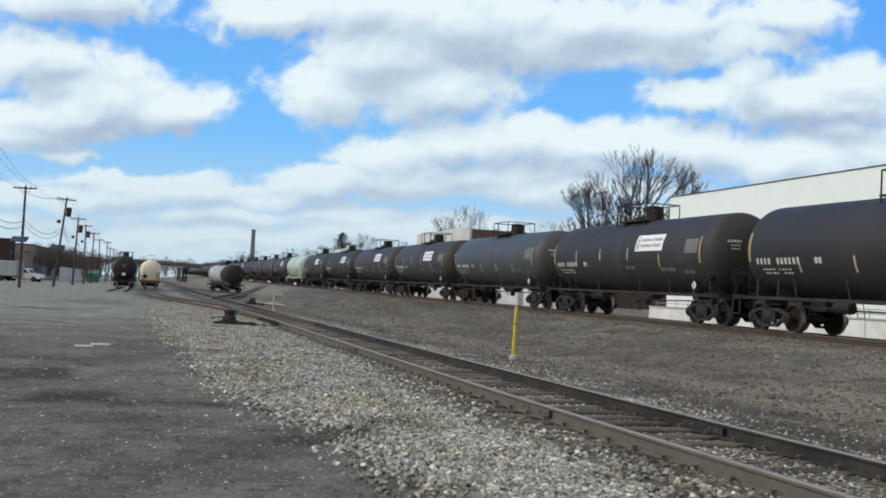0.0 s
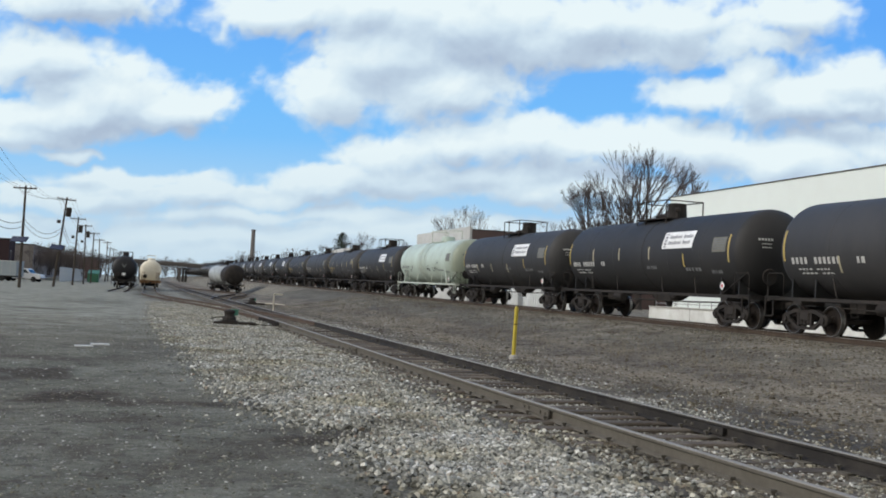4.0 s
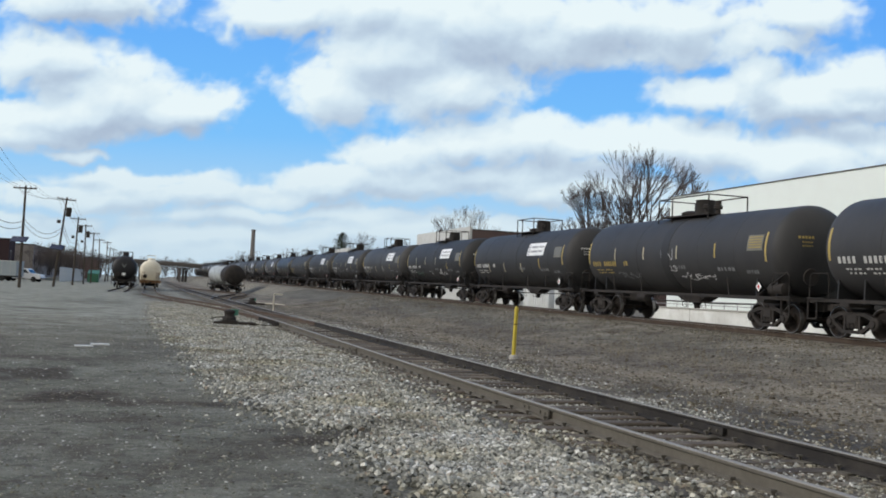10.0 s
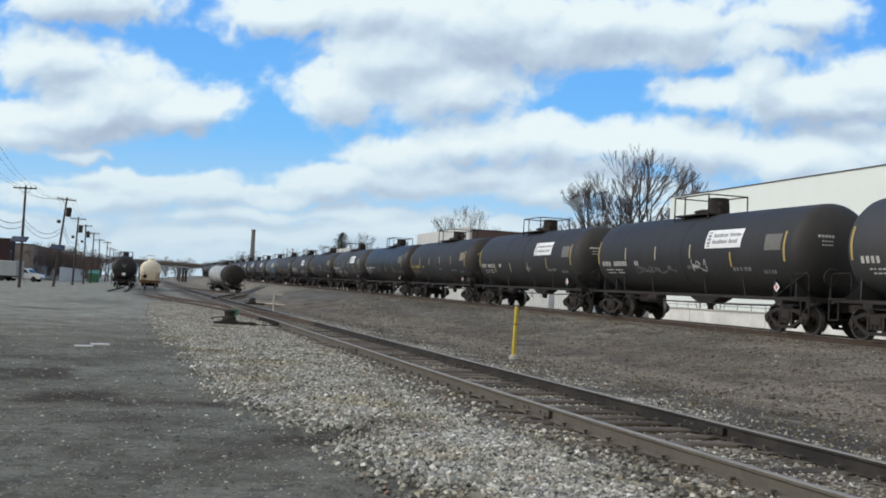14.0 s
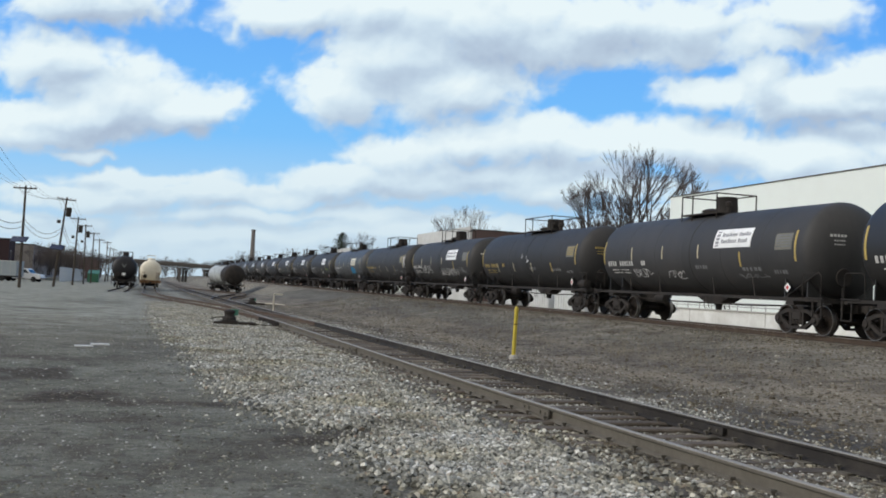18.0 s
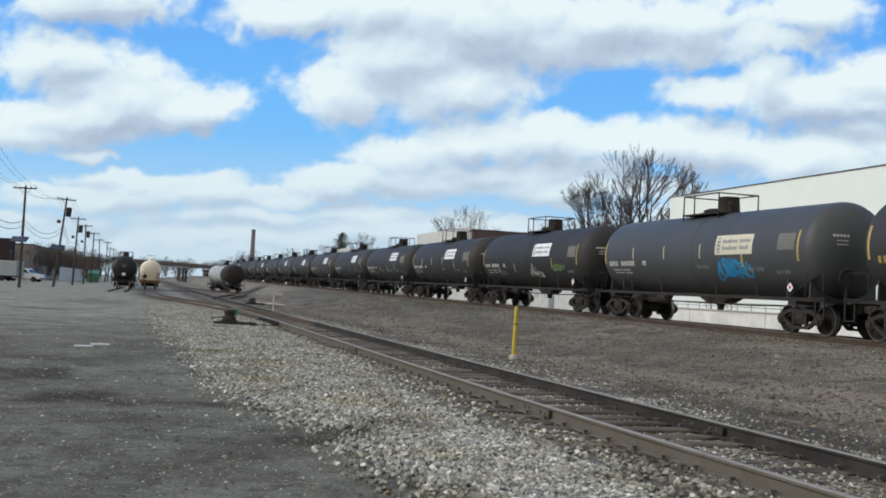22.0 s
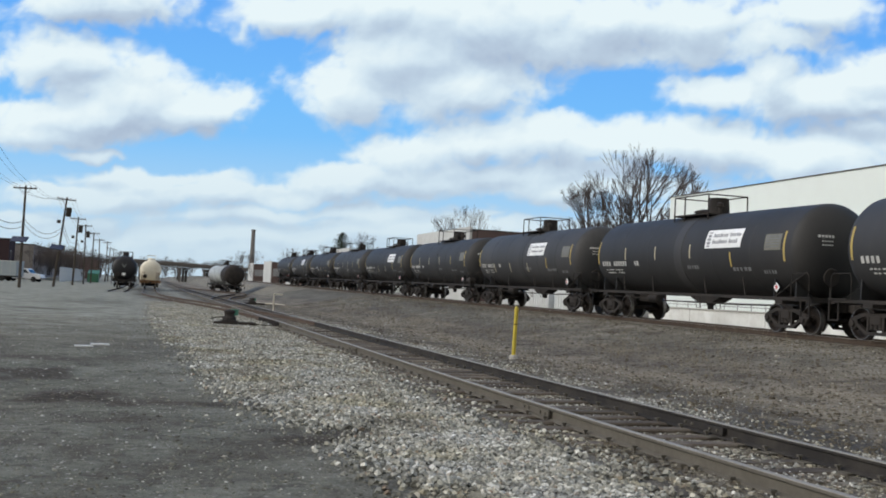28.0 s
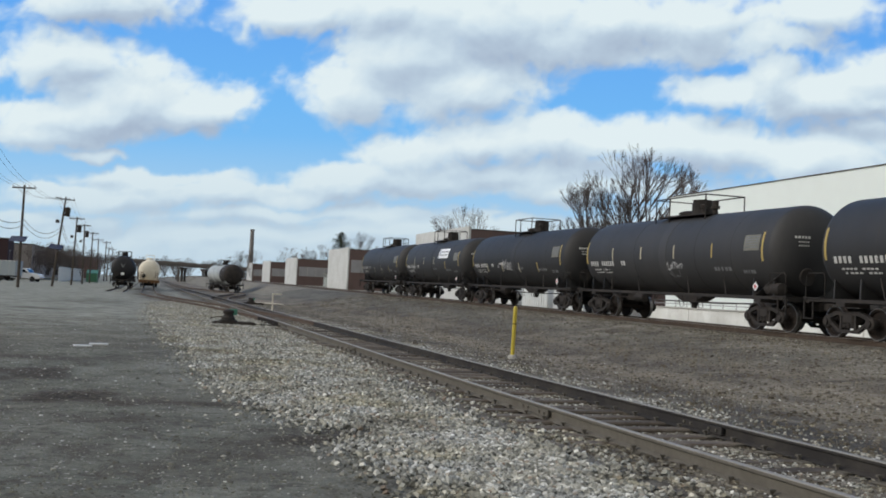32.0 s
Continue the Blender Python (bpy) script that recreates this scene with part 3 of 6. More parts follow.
    cloud = t.ramp(li.outputs["Fac"], [(0.1, (0.42, 0.52, 0.66)), (0.42, (0.52, 0.645, 0.775)), (0.68, (0.66, 0.795, 0.89)), (0.98, (0.81, 0.92, 0.955))])
    blue = t.ramp(rise, [(0.0, (0.40, 0.65, 0.86)), (0.09, (0.26, 0.59, 0.95)), (0.18, (0.18, 0.51, 0.97)), (0.3, (0.125, 0.40, 0.94))])
    col = t.mix(at.outputs["Fac"], blue, cloud)
    haze = t.ramp(rise, [(0.0, (0.8,) * 3), (0.05, (0.62,) * 3), (0.1, (0.3,) * 3), (0.15, (0, 0, 0))])
    col = t.mix(haze, col, (0.56, 0.71, 0.82))
    em = t.n("Emission", Strength=1.0)
    t.link(col, em.inputs[0])
    t.link(em.outputs[0], t.t.nodes["Material Output"].inputs[0])
    me.materials.append(m)
    return tagged(new("backdrop", me), "blue sky with drifting white and grey cumulus clouds", "sky", kind="structure")


backdrop = build_sky()


# ---- tracks ----
RAIL_OUTLINE = ((-0.07, 0), (0.07, 0), (0.065, 0.015), (0.012, 0.035), (0.012, 0.118), (0.036, 0.128), (0.036, 0.152), (-0.036, 0.152), (-0.036, 0.128), (-0.012, 0.118), (-0.012, 0.035), (-0.065, 0.015))


def sweep(outline, points, closed=True):
    """An outline (sideways, up) carried along points of the plan."""
    g = Geo()
    n = len(outline)
    vs, fs = [], []
    for i, p in enumerate(points):
        d = (points[min(i + 1, len(points) - 1)] - points[max(i - 1, 0)])
        d.z = 0
        d.normalize()
        side = Vector((d.y, -d.x, 0))
        vs += [p + side * x + Vector((0, 0, z)) for x, z in outline]
    for i in range(len(points) - 1):
        fs += [(i * n + j, (i + 1) * n + j, (i + 1) * n + (j + 1) % n, i * n + (j + 1) % n) for j in range(n)]
    fs += [tuple(range(n)), tuple(reversed(range((len(points) - 1) * n, len(points) * n)))]
    return g.add(vs, fs)


def line_points(across, s0, s1, step, top, off):
    """Points of one rail's foot; across may be a number or a function of the way along."""
    out, k = [], max(1, round((s1 - s0) / step))
    for i in range(k + 1):
        s = s0 + (s1 - s0) * i / k
        f = across if callable(across) else (lambda q: across)
        slope = (f(s + 0.5) - f(s - 0.5))
        c = math.sqrt(1 + slope * slope)
        z = top(s) if callable(top) else top
        out.append(trk(f(s) + off / c, s - off * slope / c, z - 0.152 - 0.008))
    return out


HALF_GAUGE = 0.7535


def build_track(name, label, across, s0, s1, top, step=6.0, ties=(0, 0), seed=1):
    t = thing(name, label, "railway track", kind="structure")
    for off in (-HALF_GAUGE, HALF_GAUGE):
        pts = line_points(across, s0, s1, step, top, off)
        rail = part("rail", sweep(RAIL_OUTLINE, pts), MAIN_RUST if name == "main_track" else YARD_RUST if name != "siding_track" else RAIL_DARK if off > 0 else RAIL_SIDE, t)
        part("rail_head", sweep(((-0.034, 0.15), (0.034, 0.15), (0.03, 0.16), (-0.03, 0.16)), pts), RAIL_HEAD if name in ("main_track", "siding_track") else YARD_HEAD, rail)
    rng = random.Random(seed)
    base = [mesh("tie", Geo().box((-0.115, -1.3, -0.18), (0.115, 1.3, 0.0), cut=0.018), TIE) for _ in range(1)]
    s = ties[0]
    f = across if callable(across) else (lambda q: across)
    while s < ties[1]:
        z = top(s) if callable(top) else top
        m = facing(f(s) + rng.uniform(-0.05, 0.05), s, z - 0.152 + rng.uniform(-0.035, 0.006), rng.uniform(-1.5, 1.5) - math.degrees(math.atan(f(s + .5) - f(s - .5))))
        part("tie", base[0], TIE, t, m=m)
        s += 0.52 + rng.uniform(-0.02, 0.02)
    return t


build_track("main_track", "rusty main line rails on a low cinder bank", MAIN, -640, 660, main_z, 20, (14, 80), 3)
siding = build_track("siding_track", "worn siding rails on half-buried wooden ties", side_across, -120, 420, yard_z, 3.0, (1.5, 70), 5)
build_track("diverging_track", "rusty yard track that leaves the siding by a turnout", div_across, 37, 420, yard_z, 2.5, (44, 140), 7)
build_track("stub_track", "rusty yard track under an old grey tank car", tail_across, 76, 300, yard_z, 2.5, (80, 140), 9)
build_track("lot_side_track", "rusty yard track along the edge of the lot", -3.1, 104, 420, yard_z, 20, (104, 126), 11)


# ---- tank cars ----
ZC, RT = 2.62, 1.5


def truck_parts(car, x):
    truck = thing("truck", "", "")
    truck.parent, truck.matrix_basis = car, pose(x, 0, 0)
    top = ((-0.98, 0.56), (-0.84, 0.66), (-0.5, 0.77), (0.5, 0.77), (0.84, 0.66), (0.98, 0.56), (0.92, 0.5), (0.78, 0.55), (0.46, 0.66), (-0.46, 0.66), (-0.78, 0.55), (-0.92, 0.5))
    low = ((-0.8, 0.42), (-0.4, 0.16), (0.4, 0.16), (0.8, 0.42), (0.72, 0.48), (0.34, 0.25), (-0.34, 0.25), (-0.72, 0.48))
    for y in (1.0, -1.12):
        g = Geo().extrude(top, pose(0, y, 0), 0.13).extrude(low, pose(0, y + 0.005, 0), 0.12)
        for xs in (-0.34, 0.26):
            g.box((xs, y + 0.01, 0.2), (xs + 0.08, y + 0.12, 0.72))
        for xs in (-0.89, 0.89):
            g.lathe((xs, y - 0.01, 0.457), (0, 1, 0), [(0, 0.16), (0.02, 0.19), (0.12, 0.19), (0.15, 0.16)], 14)
        side = part("side_frame", g, GEAR, truck)
        g = Geo()
        for xs in (-0.28, 0.0, 0.28):
            g.lathe((xs * 0.6, y + 0.06, 0.3), (0, 0, 1), [(0, 0.07), (0.03, 0.09), (0.06, 0.07), (0.09, 0.09), (0.12, 0.07), (0.15, 0.09), (0.18, 0.07), (0.21, 0.09), (0.26, 0.07)], 8)
        part("spring_nest", g, GEAR, side)
    part("bolster", Geo().box((-0.22, -1.15, 0.46), (0.22, 1.15, 0.72), cut=0.03), GEAR, truck)
    for xs in (-0.89, 0.89):
        ws = part("wheelset", Geo().rod((0, -1.02, 0), (0, 1.02, 0), 0.085, 8), WHEEL, truck, m=pose(xs, 0, 0.457))
        for y, w in ((0.69, 1), (-0.69, -1)):
            part("wheel", Geo().lathe((0, y, 0), (0, w, 0), [(-0.03, 0.09), (-0.03, 0.48), (0.0, 0.485), (0.012, 0.462), (0.14, 0.455), (0.142, 0.385), (0.07, 0.36), (0.06, 0.16), (0.13, 0.13), (0.13, 0.085)], 28), WHEEL, ws, shade=True)
            part("tread", Geo().lathe((0, y, 0), (0, w, 0), [(0.1395, 0.434), (0.1445, 0.436), (0.1445, 0.455), (0.1, 0.4575), (0.0, 0.464)], 28, caps=False), TREAD, ws, "bright worn tread", shade=True)
            part("bearing_cap", Geo().lathe((0, y * 1.45, 0), (0, w, 0), [(0, 0.13), (0.13, 0.13), (0.15, 0.1), (0.19, 0.1)], 10), GEAR, ws)
    return truck


def tank_rings(half, r, head):
    rings = [(-half + head * (1 - math.cos(a)), r * math.sin(a)) for a in [radians(v) for v in (2, 12, 24, 36, 48, 60, 72, 82)]]
    rings.append((-half + head, r))
    for x in (-3.4, -0.06, 0.06, 3.4):
        rings += [(x, r)]
    return [(d, q) for d, q in rings] + [(-d, q) for d, q in reversed(rings[:9])]


def tank_car(paint, trim, label, style="plain"):
    """A tank car at the origin, on rails along x, its near flank towards +y."""
    car = thing("tank_car", label, "tank car", group="cars of the train")
    half = 7.42
    tank = part("tank", Geo().lathe((0, 0, ZC), (1, 0, 0), tank_rings(half, RT, 0.72), 48), paint, car, shade=True)
    for x in ((-4.6, -2.3, 2.3, 4.6) if style != "pale" else (-3.5, 3.5)):
        part("weld_seam", Geo().lathe((x - 0.02, 0, ZC), (1, 0, 0), [(0, RT), (0.008, RT + 0.006), (0.032, RT + 0.006), (0.04, RT)], 48, caps=False), paint, tank, shade=True)
    if style != "pale":
        part("mid_band", Geo().lathe((-0.28, 0, ZC), (1, 0, 0), [(0, RT), (0.01, RT + 0.014), (0.55, RT + 0.014), (0.56, RT)], 48, caps=False), paint, tank, shade=True)
    else:
        part("mid_band", Geo().lathe((-0.12, 0, ZC), (1, 0, 0), [(0, RT), (0.01, RT + 0.03), (0.3, RT + 0.03), (0.31, RT)], 48, caps=False), paint, tank, shade=True)
    for x in (-6.1, 6.1):
        truck_parts(car, x)
        s = 1 if x > 0 else -1
        g = Geo().box((min(x - 0.9, x + 0.9), -0.55, 0.86), (max(x - 0.9, x + 0.9), 0.55, 1.0), cut=0.02)
        # saddle plates that carry the tank
        for xs in (-0.55, 0.55):
            prof = [(-1.2, 1.0)] + [(RT * math.sin(radians(a)), ZC - RT * math.cos(radians(a)) + 0.01) for a in range(-52, 53, 8)] + [(1.2, 1.0)]
            g.extrude(prof, Matrix.Translation((x + xs, 0, 0)) @ Matrix.Rotation(math.pi / 2, 4, "Z"), 0.05)
        part("saddle", g, paint, car)
        part("stub_sill", Geo().box((min(x - s * 1.6, s * 7.7), -0.2, 0.72), (max(x - s * 1.6, s * 7.7), 0.2, 1.06), cut=0.02), GEAR, car)
        part("bolster_beam", Geo().box((x - 0.2, -1.4, 0.9), (x + 0.2, 1.4, 1.04), cut=0.02), GEAR, car)
        part("end_beam", Geo().box((min(s * 7.45, s * 7.7), -1.4, 0.98), (max(s * 7.45, s * 7.7), 1.4, 1.1), cut=0.015), trim, car)
        g = Geo().box((min(s * 7.7, s * 8.0), -0.09, 0.76), (max(s * 7.7, s * 8.0), 0.09, 0.96), cut=0.02)
        g.box((min(s * 7.88, s * 8.1), -0.17, 0.73), (max(s * 7.88, s * 8.1), 0.14, 1.0), cut=0.04)
        part("coupler", g, GEAR, car)
        for y in (1.42, -1.42):
            part("end_handrail", Geo().pipe([(s * 6.75, y, 1.05), (s * 6.75, y, 1.75), (s * 6.83, y, 1.86), (s * 7.5, y, 1.86), (s * 7.6, y, 1.78), (s * 7.6, y, 1.05)], 0.015), trim, car)
            g = Geo()
            for xs in (s * 7.25, s * 7.65):
                g.box((xs - 0.02, y - 0.02, 0.5), (xs + 0.02, y + 0.02, 1.06))
            g.box((min(s * 7.23, s * 7.67), y - 0.03, 0.5), (max(s * 7.23, s * 7.67), y + 0.03, 0.53))
            part("step", g, trim, car)
        part("end_platform", Geo().box((min(s * 6.9, s * 7.7), -1.45, 1.1), (max(s * 6.9, s * 7.7), 1.45, 1.14)), trim, car)
    for y in (1.36, -1.40):
        part("running_board", Geo().box((-7.5, y, 1.02), (7.5, y + 0.05, 1.12)), trim, car)
        for x in (-4.3, -1.9, 1.9, 4.3):
            yy = y + 0.025
            part("board_stay", Geo().rod((x, yy, 1.1), (x + 0.35, yy * 0.92, 1.72), 0.022), trim, car)
    if style == "long":
        part("air_reservoir", Geo().lathe((-7.0, 1.05, 1.36), (1, 0, 0), [(0, 0.08), (0.05, 0.2), (0.75, 0.2), (0.8, 0.08)], 14), GEAR, car, shade=True)
    part("brake_wheel", Geo().lathe((-7.72, 0.75, 1.75), (-1, 0, 0), [(0, 0.27), (0.03, 0.29), (0.05, 0.27), (0.05, 0.24), (0.02, 0.05)], 16), GEAR, car)
    part("brake_staff", Geo().rod((-7.7, 0.75, 1.1), (-7.7, 0.75, 1.8), 0.02), GEAR, car)
    part("end_brace", Geo().rod((-5.6, 1.2, 1.1), (-7.2, 1.2, 1.9), 0.025), GEAR, car)
    # fittings under the belly
    skid = [(-1.2, 1.16), (-0.95, 0.98), (-0.55, 0.84), (0.0, 0.79), (0.55, 0.84), (0.95, 0.98), (1.2, 1.16)]
    part("outlet_skid", Geo().extrude(skid, pose(0, -0.28, 0), 0.56), GEAR, car)
    g = Geo().lathe((0, 0, 0.92), (0, 0, -1), [(0, 0.16), (0.2, 0.16), (0.2, 0.12), (0.34, 0.12), (0.36, 0.07)], 12)
    part("outlet_valve", g, GEAR, car)
    part("brake_pipe", Geo().pipe([(-5.2, 0.5, 0.86), (-2.5, 0.5, 0.8), (2.5, 0.5, 0.8), (5.2, 0.5, 0.86)], 0.03), GEAR, car)
    part("brake_reservoir", Geo().lathe((2.6, 0.7, 0.86), (1, 0, 0), [(0, 0.05), (0.05, 0.17), (0.75, 0.17), (0.8, 0.05)], 12), GEAR, car, shade=True)
    for x in (-2.6, -1.3, 1.5, 3.6):
        part("pipe_hanger", Geo().pipe([(x, 1.3, 1.05), (x + 0.02, 1.2, 0.62), (x + 0.3, 1.2, 0.62), (x + 0.32, 1.3, 1.05)], 0.014, 5), GEAR, car)
    # top fittings
    ztop = ZC + RT
    if style != "pale":
        part("top_platform", Geo().box((-0.95, -0.85, ztop - 0.06), (1.55, 0.85, ztop - 0.01)), trim, car)
        part("valve_housing", Geo().lathe((-0.3, 0, ztop - 0.1), (0, 0, 1), [(0, 0.42), (0.1, 0.46), (0.14, 0.40), (0.66, 0.36), (0.7, 0.38), (0.72, 0.28), (0.73, 0.05)], 18), GEAR, car, shade=True)
        part("manway", Geo().lathe((0.65, 0, ztop - 0.12), (0, 0, 1), [(0, 0.34), (0.2, 0.34), (0.22, 0.41), (0.28, 0.41), (0.31, 0.36), (0.36, 0.2), (0.38, 0.05)], 18), GEAR, car, shade=True)
        part("vent_valve", Geo().lathe((-0.78, 0.25, ztop - 0.1), (0, 0, 1), [(0, 0.08), (0.34, 0.08), (0.36, 0.13), (0.48, 0.13), (0.52, 0.05)], 10), GEAR, car)
        r0, r1 = (-1.85, 1.8) if style == "long" else (-0.9, 1.5)
        if style == "long":
            part("relief_valve", Geo().lathe((-1.2, 0, ztop - 0.1), (0, 0, 1), [(0, 0.1), (0.3, 0.1), (0.32, 0.17), (0.44, 0.17), (0.46, 0.12), (0.62, 0.12)], 12), GEAR, car)
            part("platform_wing", Geo().box((-1.9, -0.85, ztop - 0.06), (-0.95, 0.85, ztop - 0.01)), trim, car)
        posts = [(x, y) for x in (r0, r1) for y in (-0.82, 0.82)] + [(0.75, 0.82), (0.75, -0.82)]
        for x, y in posts:
            part("rail_post", Geo().rod((x, y, ztop - 0.35), (x, y, ztop + 0.68), 0.026), trim, car)
        part("top_rail", Geo().pipe([(r0, -0.82, ztop + 0.68), (r0, 0.82, ztop + 0.68), (r1, 0.82, ztop + 0.68), (r1, -0.82, ztop + 0.68), (r0 + 0.05, -0.82, ztop + 0.68)], 0.026), trim, car)
    else:
        part("top_platform", Geo().box((-1.4, -0.6, ztop - 0.05), (1.0, 0.6, ztop - 0.01)), trim, car)
        part("dome", Geo().lathe((-0.9, 0, ztop - 0.1), (0, 0, 1), [(0, 0.5), (0.42, 0.48), (0.46, 0.36), (0.48, 0.05)], 20), paint, car, shade=True)
        for x, y in ((-2.2, 0.6), (-2.2, -0.6), (1.2, 0.6), (1.2, -0.6)):
            part("rail_post", Geo().rod((x, y, ztop - 0.2), (x, y, ztop + 0.75), 0.03), trim, car)
        part("top_rail", Geo().pipe([(-2.2, -0.6, ztop + 0.75), (-2.2, 0.6, ztop + 0.75), (1.2, 0.6, ztop + 0.75), (1.2, -0.6, ztop + 0.75), (-2.2, -0.6, ztop + 0.75)], 0.028), trim, car)
    # ladder on the near flank by the middle
    g = Geo()
    for x in (0.62, 1.0):
        pts = [(x, (RT + 0.1) * math.cos(radians(a)), ZC + (RT + 0.1) * math.sin(radians(a))) for a in range(-60, 71, 13)]
        g.pipe([(x, 1.0, 0.6)] + pts, 0.018, 5)
    for k in range(12):
        a = radians(-62 + 12 * k)
        g.rod((0.62, (RT + 0.1) * math.cos(a), ZC + (RT + 0.1) * math.sin(a)), (1.0, (RT + 0.1) * math.cos(a), ZC + (RT + 0.1) * math.sin(a)), 0.012, 5)
    if style == "pale":
        part("ladder", g, trim, car)
        for s in (-1, 1):
            part("end_strut", Geo().extrude(((s * 5.75, 1.1), (s * 5.55, 1.1), (s * 5.05, 1.95), (s * 5.17, 1.95)), pose(0, 1.36, 0), 0.06), trim, car)
    return car


# ---- markings ----
def stroke(points, width, r=RT):
    """A painted line on the flank through (x, degrees over the level), as a thin raised ribbon."""
    g = Geo()
    vs = []
    for i, (x, a) in enumerate(points):
        (xa, aa), (xb, ab) = points[max(i - 1, 0)], points[min(i + 1, len(points) - 1)]
        dx, da = xb - xa, radians(ab - aa) * r
        n = math.hypot(dx, da) or 1.0
        ox, oa = -da / n * width / 2, math.degrees(dx / n * width / 2 / r)
        for sg in (1, -1):
            w = radians(a + sg * oa)
            vs.append((x + sg * ox, (r + 0.005) * math.cos(w), ZC + (r + 0.005) * math.sin(w)))
    return g.add(vs, [(2 * i, 2 * i + 1, 2 * i + 3, 2 * i + 2) for i in range(len(points) - 1)])


def scribble(rng, x0, x1, a0, a1, letters, width=0.05):
    """One running line of looping spray-can letters that spell nothing."""
    step, knots = (x1 - x0) / letters, []
    for k in range(letters):
        cx, hi, lo = x0 + step * (k + 0.5), a1 - rng.uniform(0, 0.25) * (a1 - a0), a0 + rng.uniform(0, 0.25) * (a1 - a0)
        for i in range(rng.choice((4, 5, 5))):
            level = (lo, hi)[i % 2] if rng.random() < 0.45 else rng.uniform(lo, hi)
            knots.append((cx + step * rng.uniform(-0.62, 0.62), level))
    pts = []
    for i in range(1, len(knots) - 2):
        p, q, r, s = knots[i - 1:i + 3]
        for f in (0, 0.2, 0.4, 0.6, 0.8):
            pts.append(tuple(0.5 * (2 * q[c] + (r[c] - p[c]) * f + (2 * p[c] - 5 * q[c] + 4 * r[c] - s[c]) * f * f + (3 * q[c] - p[c] - 3 * r[c] + s[c]) * f ** 3) for c in (0, 1)))
    return stroke(pts, width)


def bars(x0, x1, a0, a1, count, rng, gap=0.3, r=RT):
    """Writing too small or not to be spelled out: a row of plain bars."""
    g = Geo()
    w = (x1 - x0) / count
    for k in range(count):
        if count > 6 and k == 4:
            continue
        g.skin(x0 + w * k, x0 + w * (k + 1 - gap - rng.choice((0, 0, 0.25))), a0, a1, r=r, n=2, thick=0.004)
    return g


def head_bars(x_end, rows, rng):
    """Small lines of marks on the leading head of the tank."""
    g = Geo()

    def on(y, z):
        q = min(0.98, (y * y + z * z) / (RT * RT))
        return (x_end + 0.72 * (1 - math.sqrt(1 - q)) - 0.006, y, ZC + z)
    for y0, y1, z0, z1 in rows:
        n = 5
        for i in range(n):
            ya, yb = y0 + (y1 - y0) * i / n, y0 + (y1 - y0) * (i + 0.72) / n
            g.add([on(ya, z0), on(yb, z0), on(yb, z1), on(ya, z1)], [(0, 1, 2, 3)])
    return g


def emblem(sh, up):
    """A narrow frame with dark blocks at the head of a sign."""
    g = Geo()
    for a0, a1 in ((6, 8), (9.5, 13), (14.5, 18), (19.5, 23), (25, 27)):
        g.skin(-2.16 + sh, -1.96 + sh, a0 + up, a1 + up, r=RT + 0.006, n=1, thick=0.003)
    return g


def word(x0, x1, a, count):
    """One blurred word of a sign: uneven upright strokes close together."""
    g, w = Geo(), (x1 - x0) / count
    for i in range(count):
        g.skin(x0 + w * i, x0 + w * (i + 0.74), a, a + (5.6 if i in (0, 4) else 4.1), r=RT + 0.006, n=1, thick=0.003)
    return g


def paint_mat(name, base):
    return worn(name, base, tuple(0.5 * c for c in base), (0.5, 0.75), grain=18, big=2.5, amount=0.8)


SPRAY = {"white": paint_mat("spray_white", (0.5, 0.5, 0.5)), "grey": paint_mat("spray_grey", (0.17, 0.175, 0.18)), "blue": paint_mat("spray_blue", (0.03, 0.22, 0.42)),
         "green": paint_mat("spray_green", (0.13, 0.2, 0.07)), "pale": paint_mat("spray_pale", (0.13, 0.19, 0.16)), "dark": paint_mat("spray_dark", (0.05, 0.06, 0.06))}
SIGN_CREAM = worn("sign_cream", (0.6, 0.57, 0.44), (0.42, 0.4, 0.32), (0.4, 0.6), grain=8, big=1)
RED_MARK = worn("placard_red", (0.45, 0.05, 0.05), (0.3, 0.1, 0.1), (0.5, 0.6))
CACHE = {}


def cached(key, make, mat, shade=False):
    if key not in CACHE:
        CACHE[key] = mesh(key[0], make(), mat, shade)
    return CACHE[key]


YELLOW_TEXT = (9, 11, 17, 20, 22)
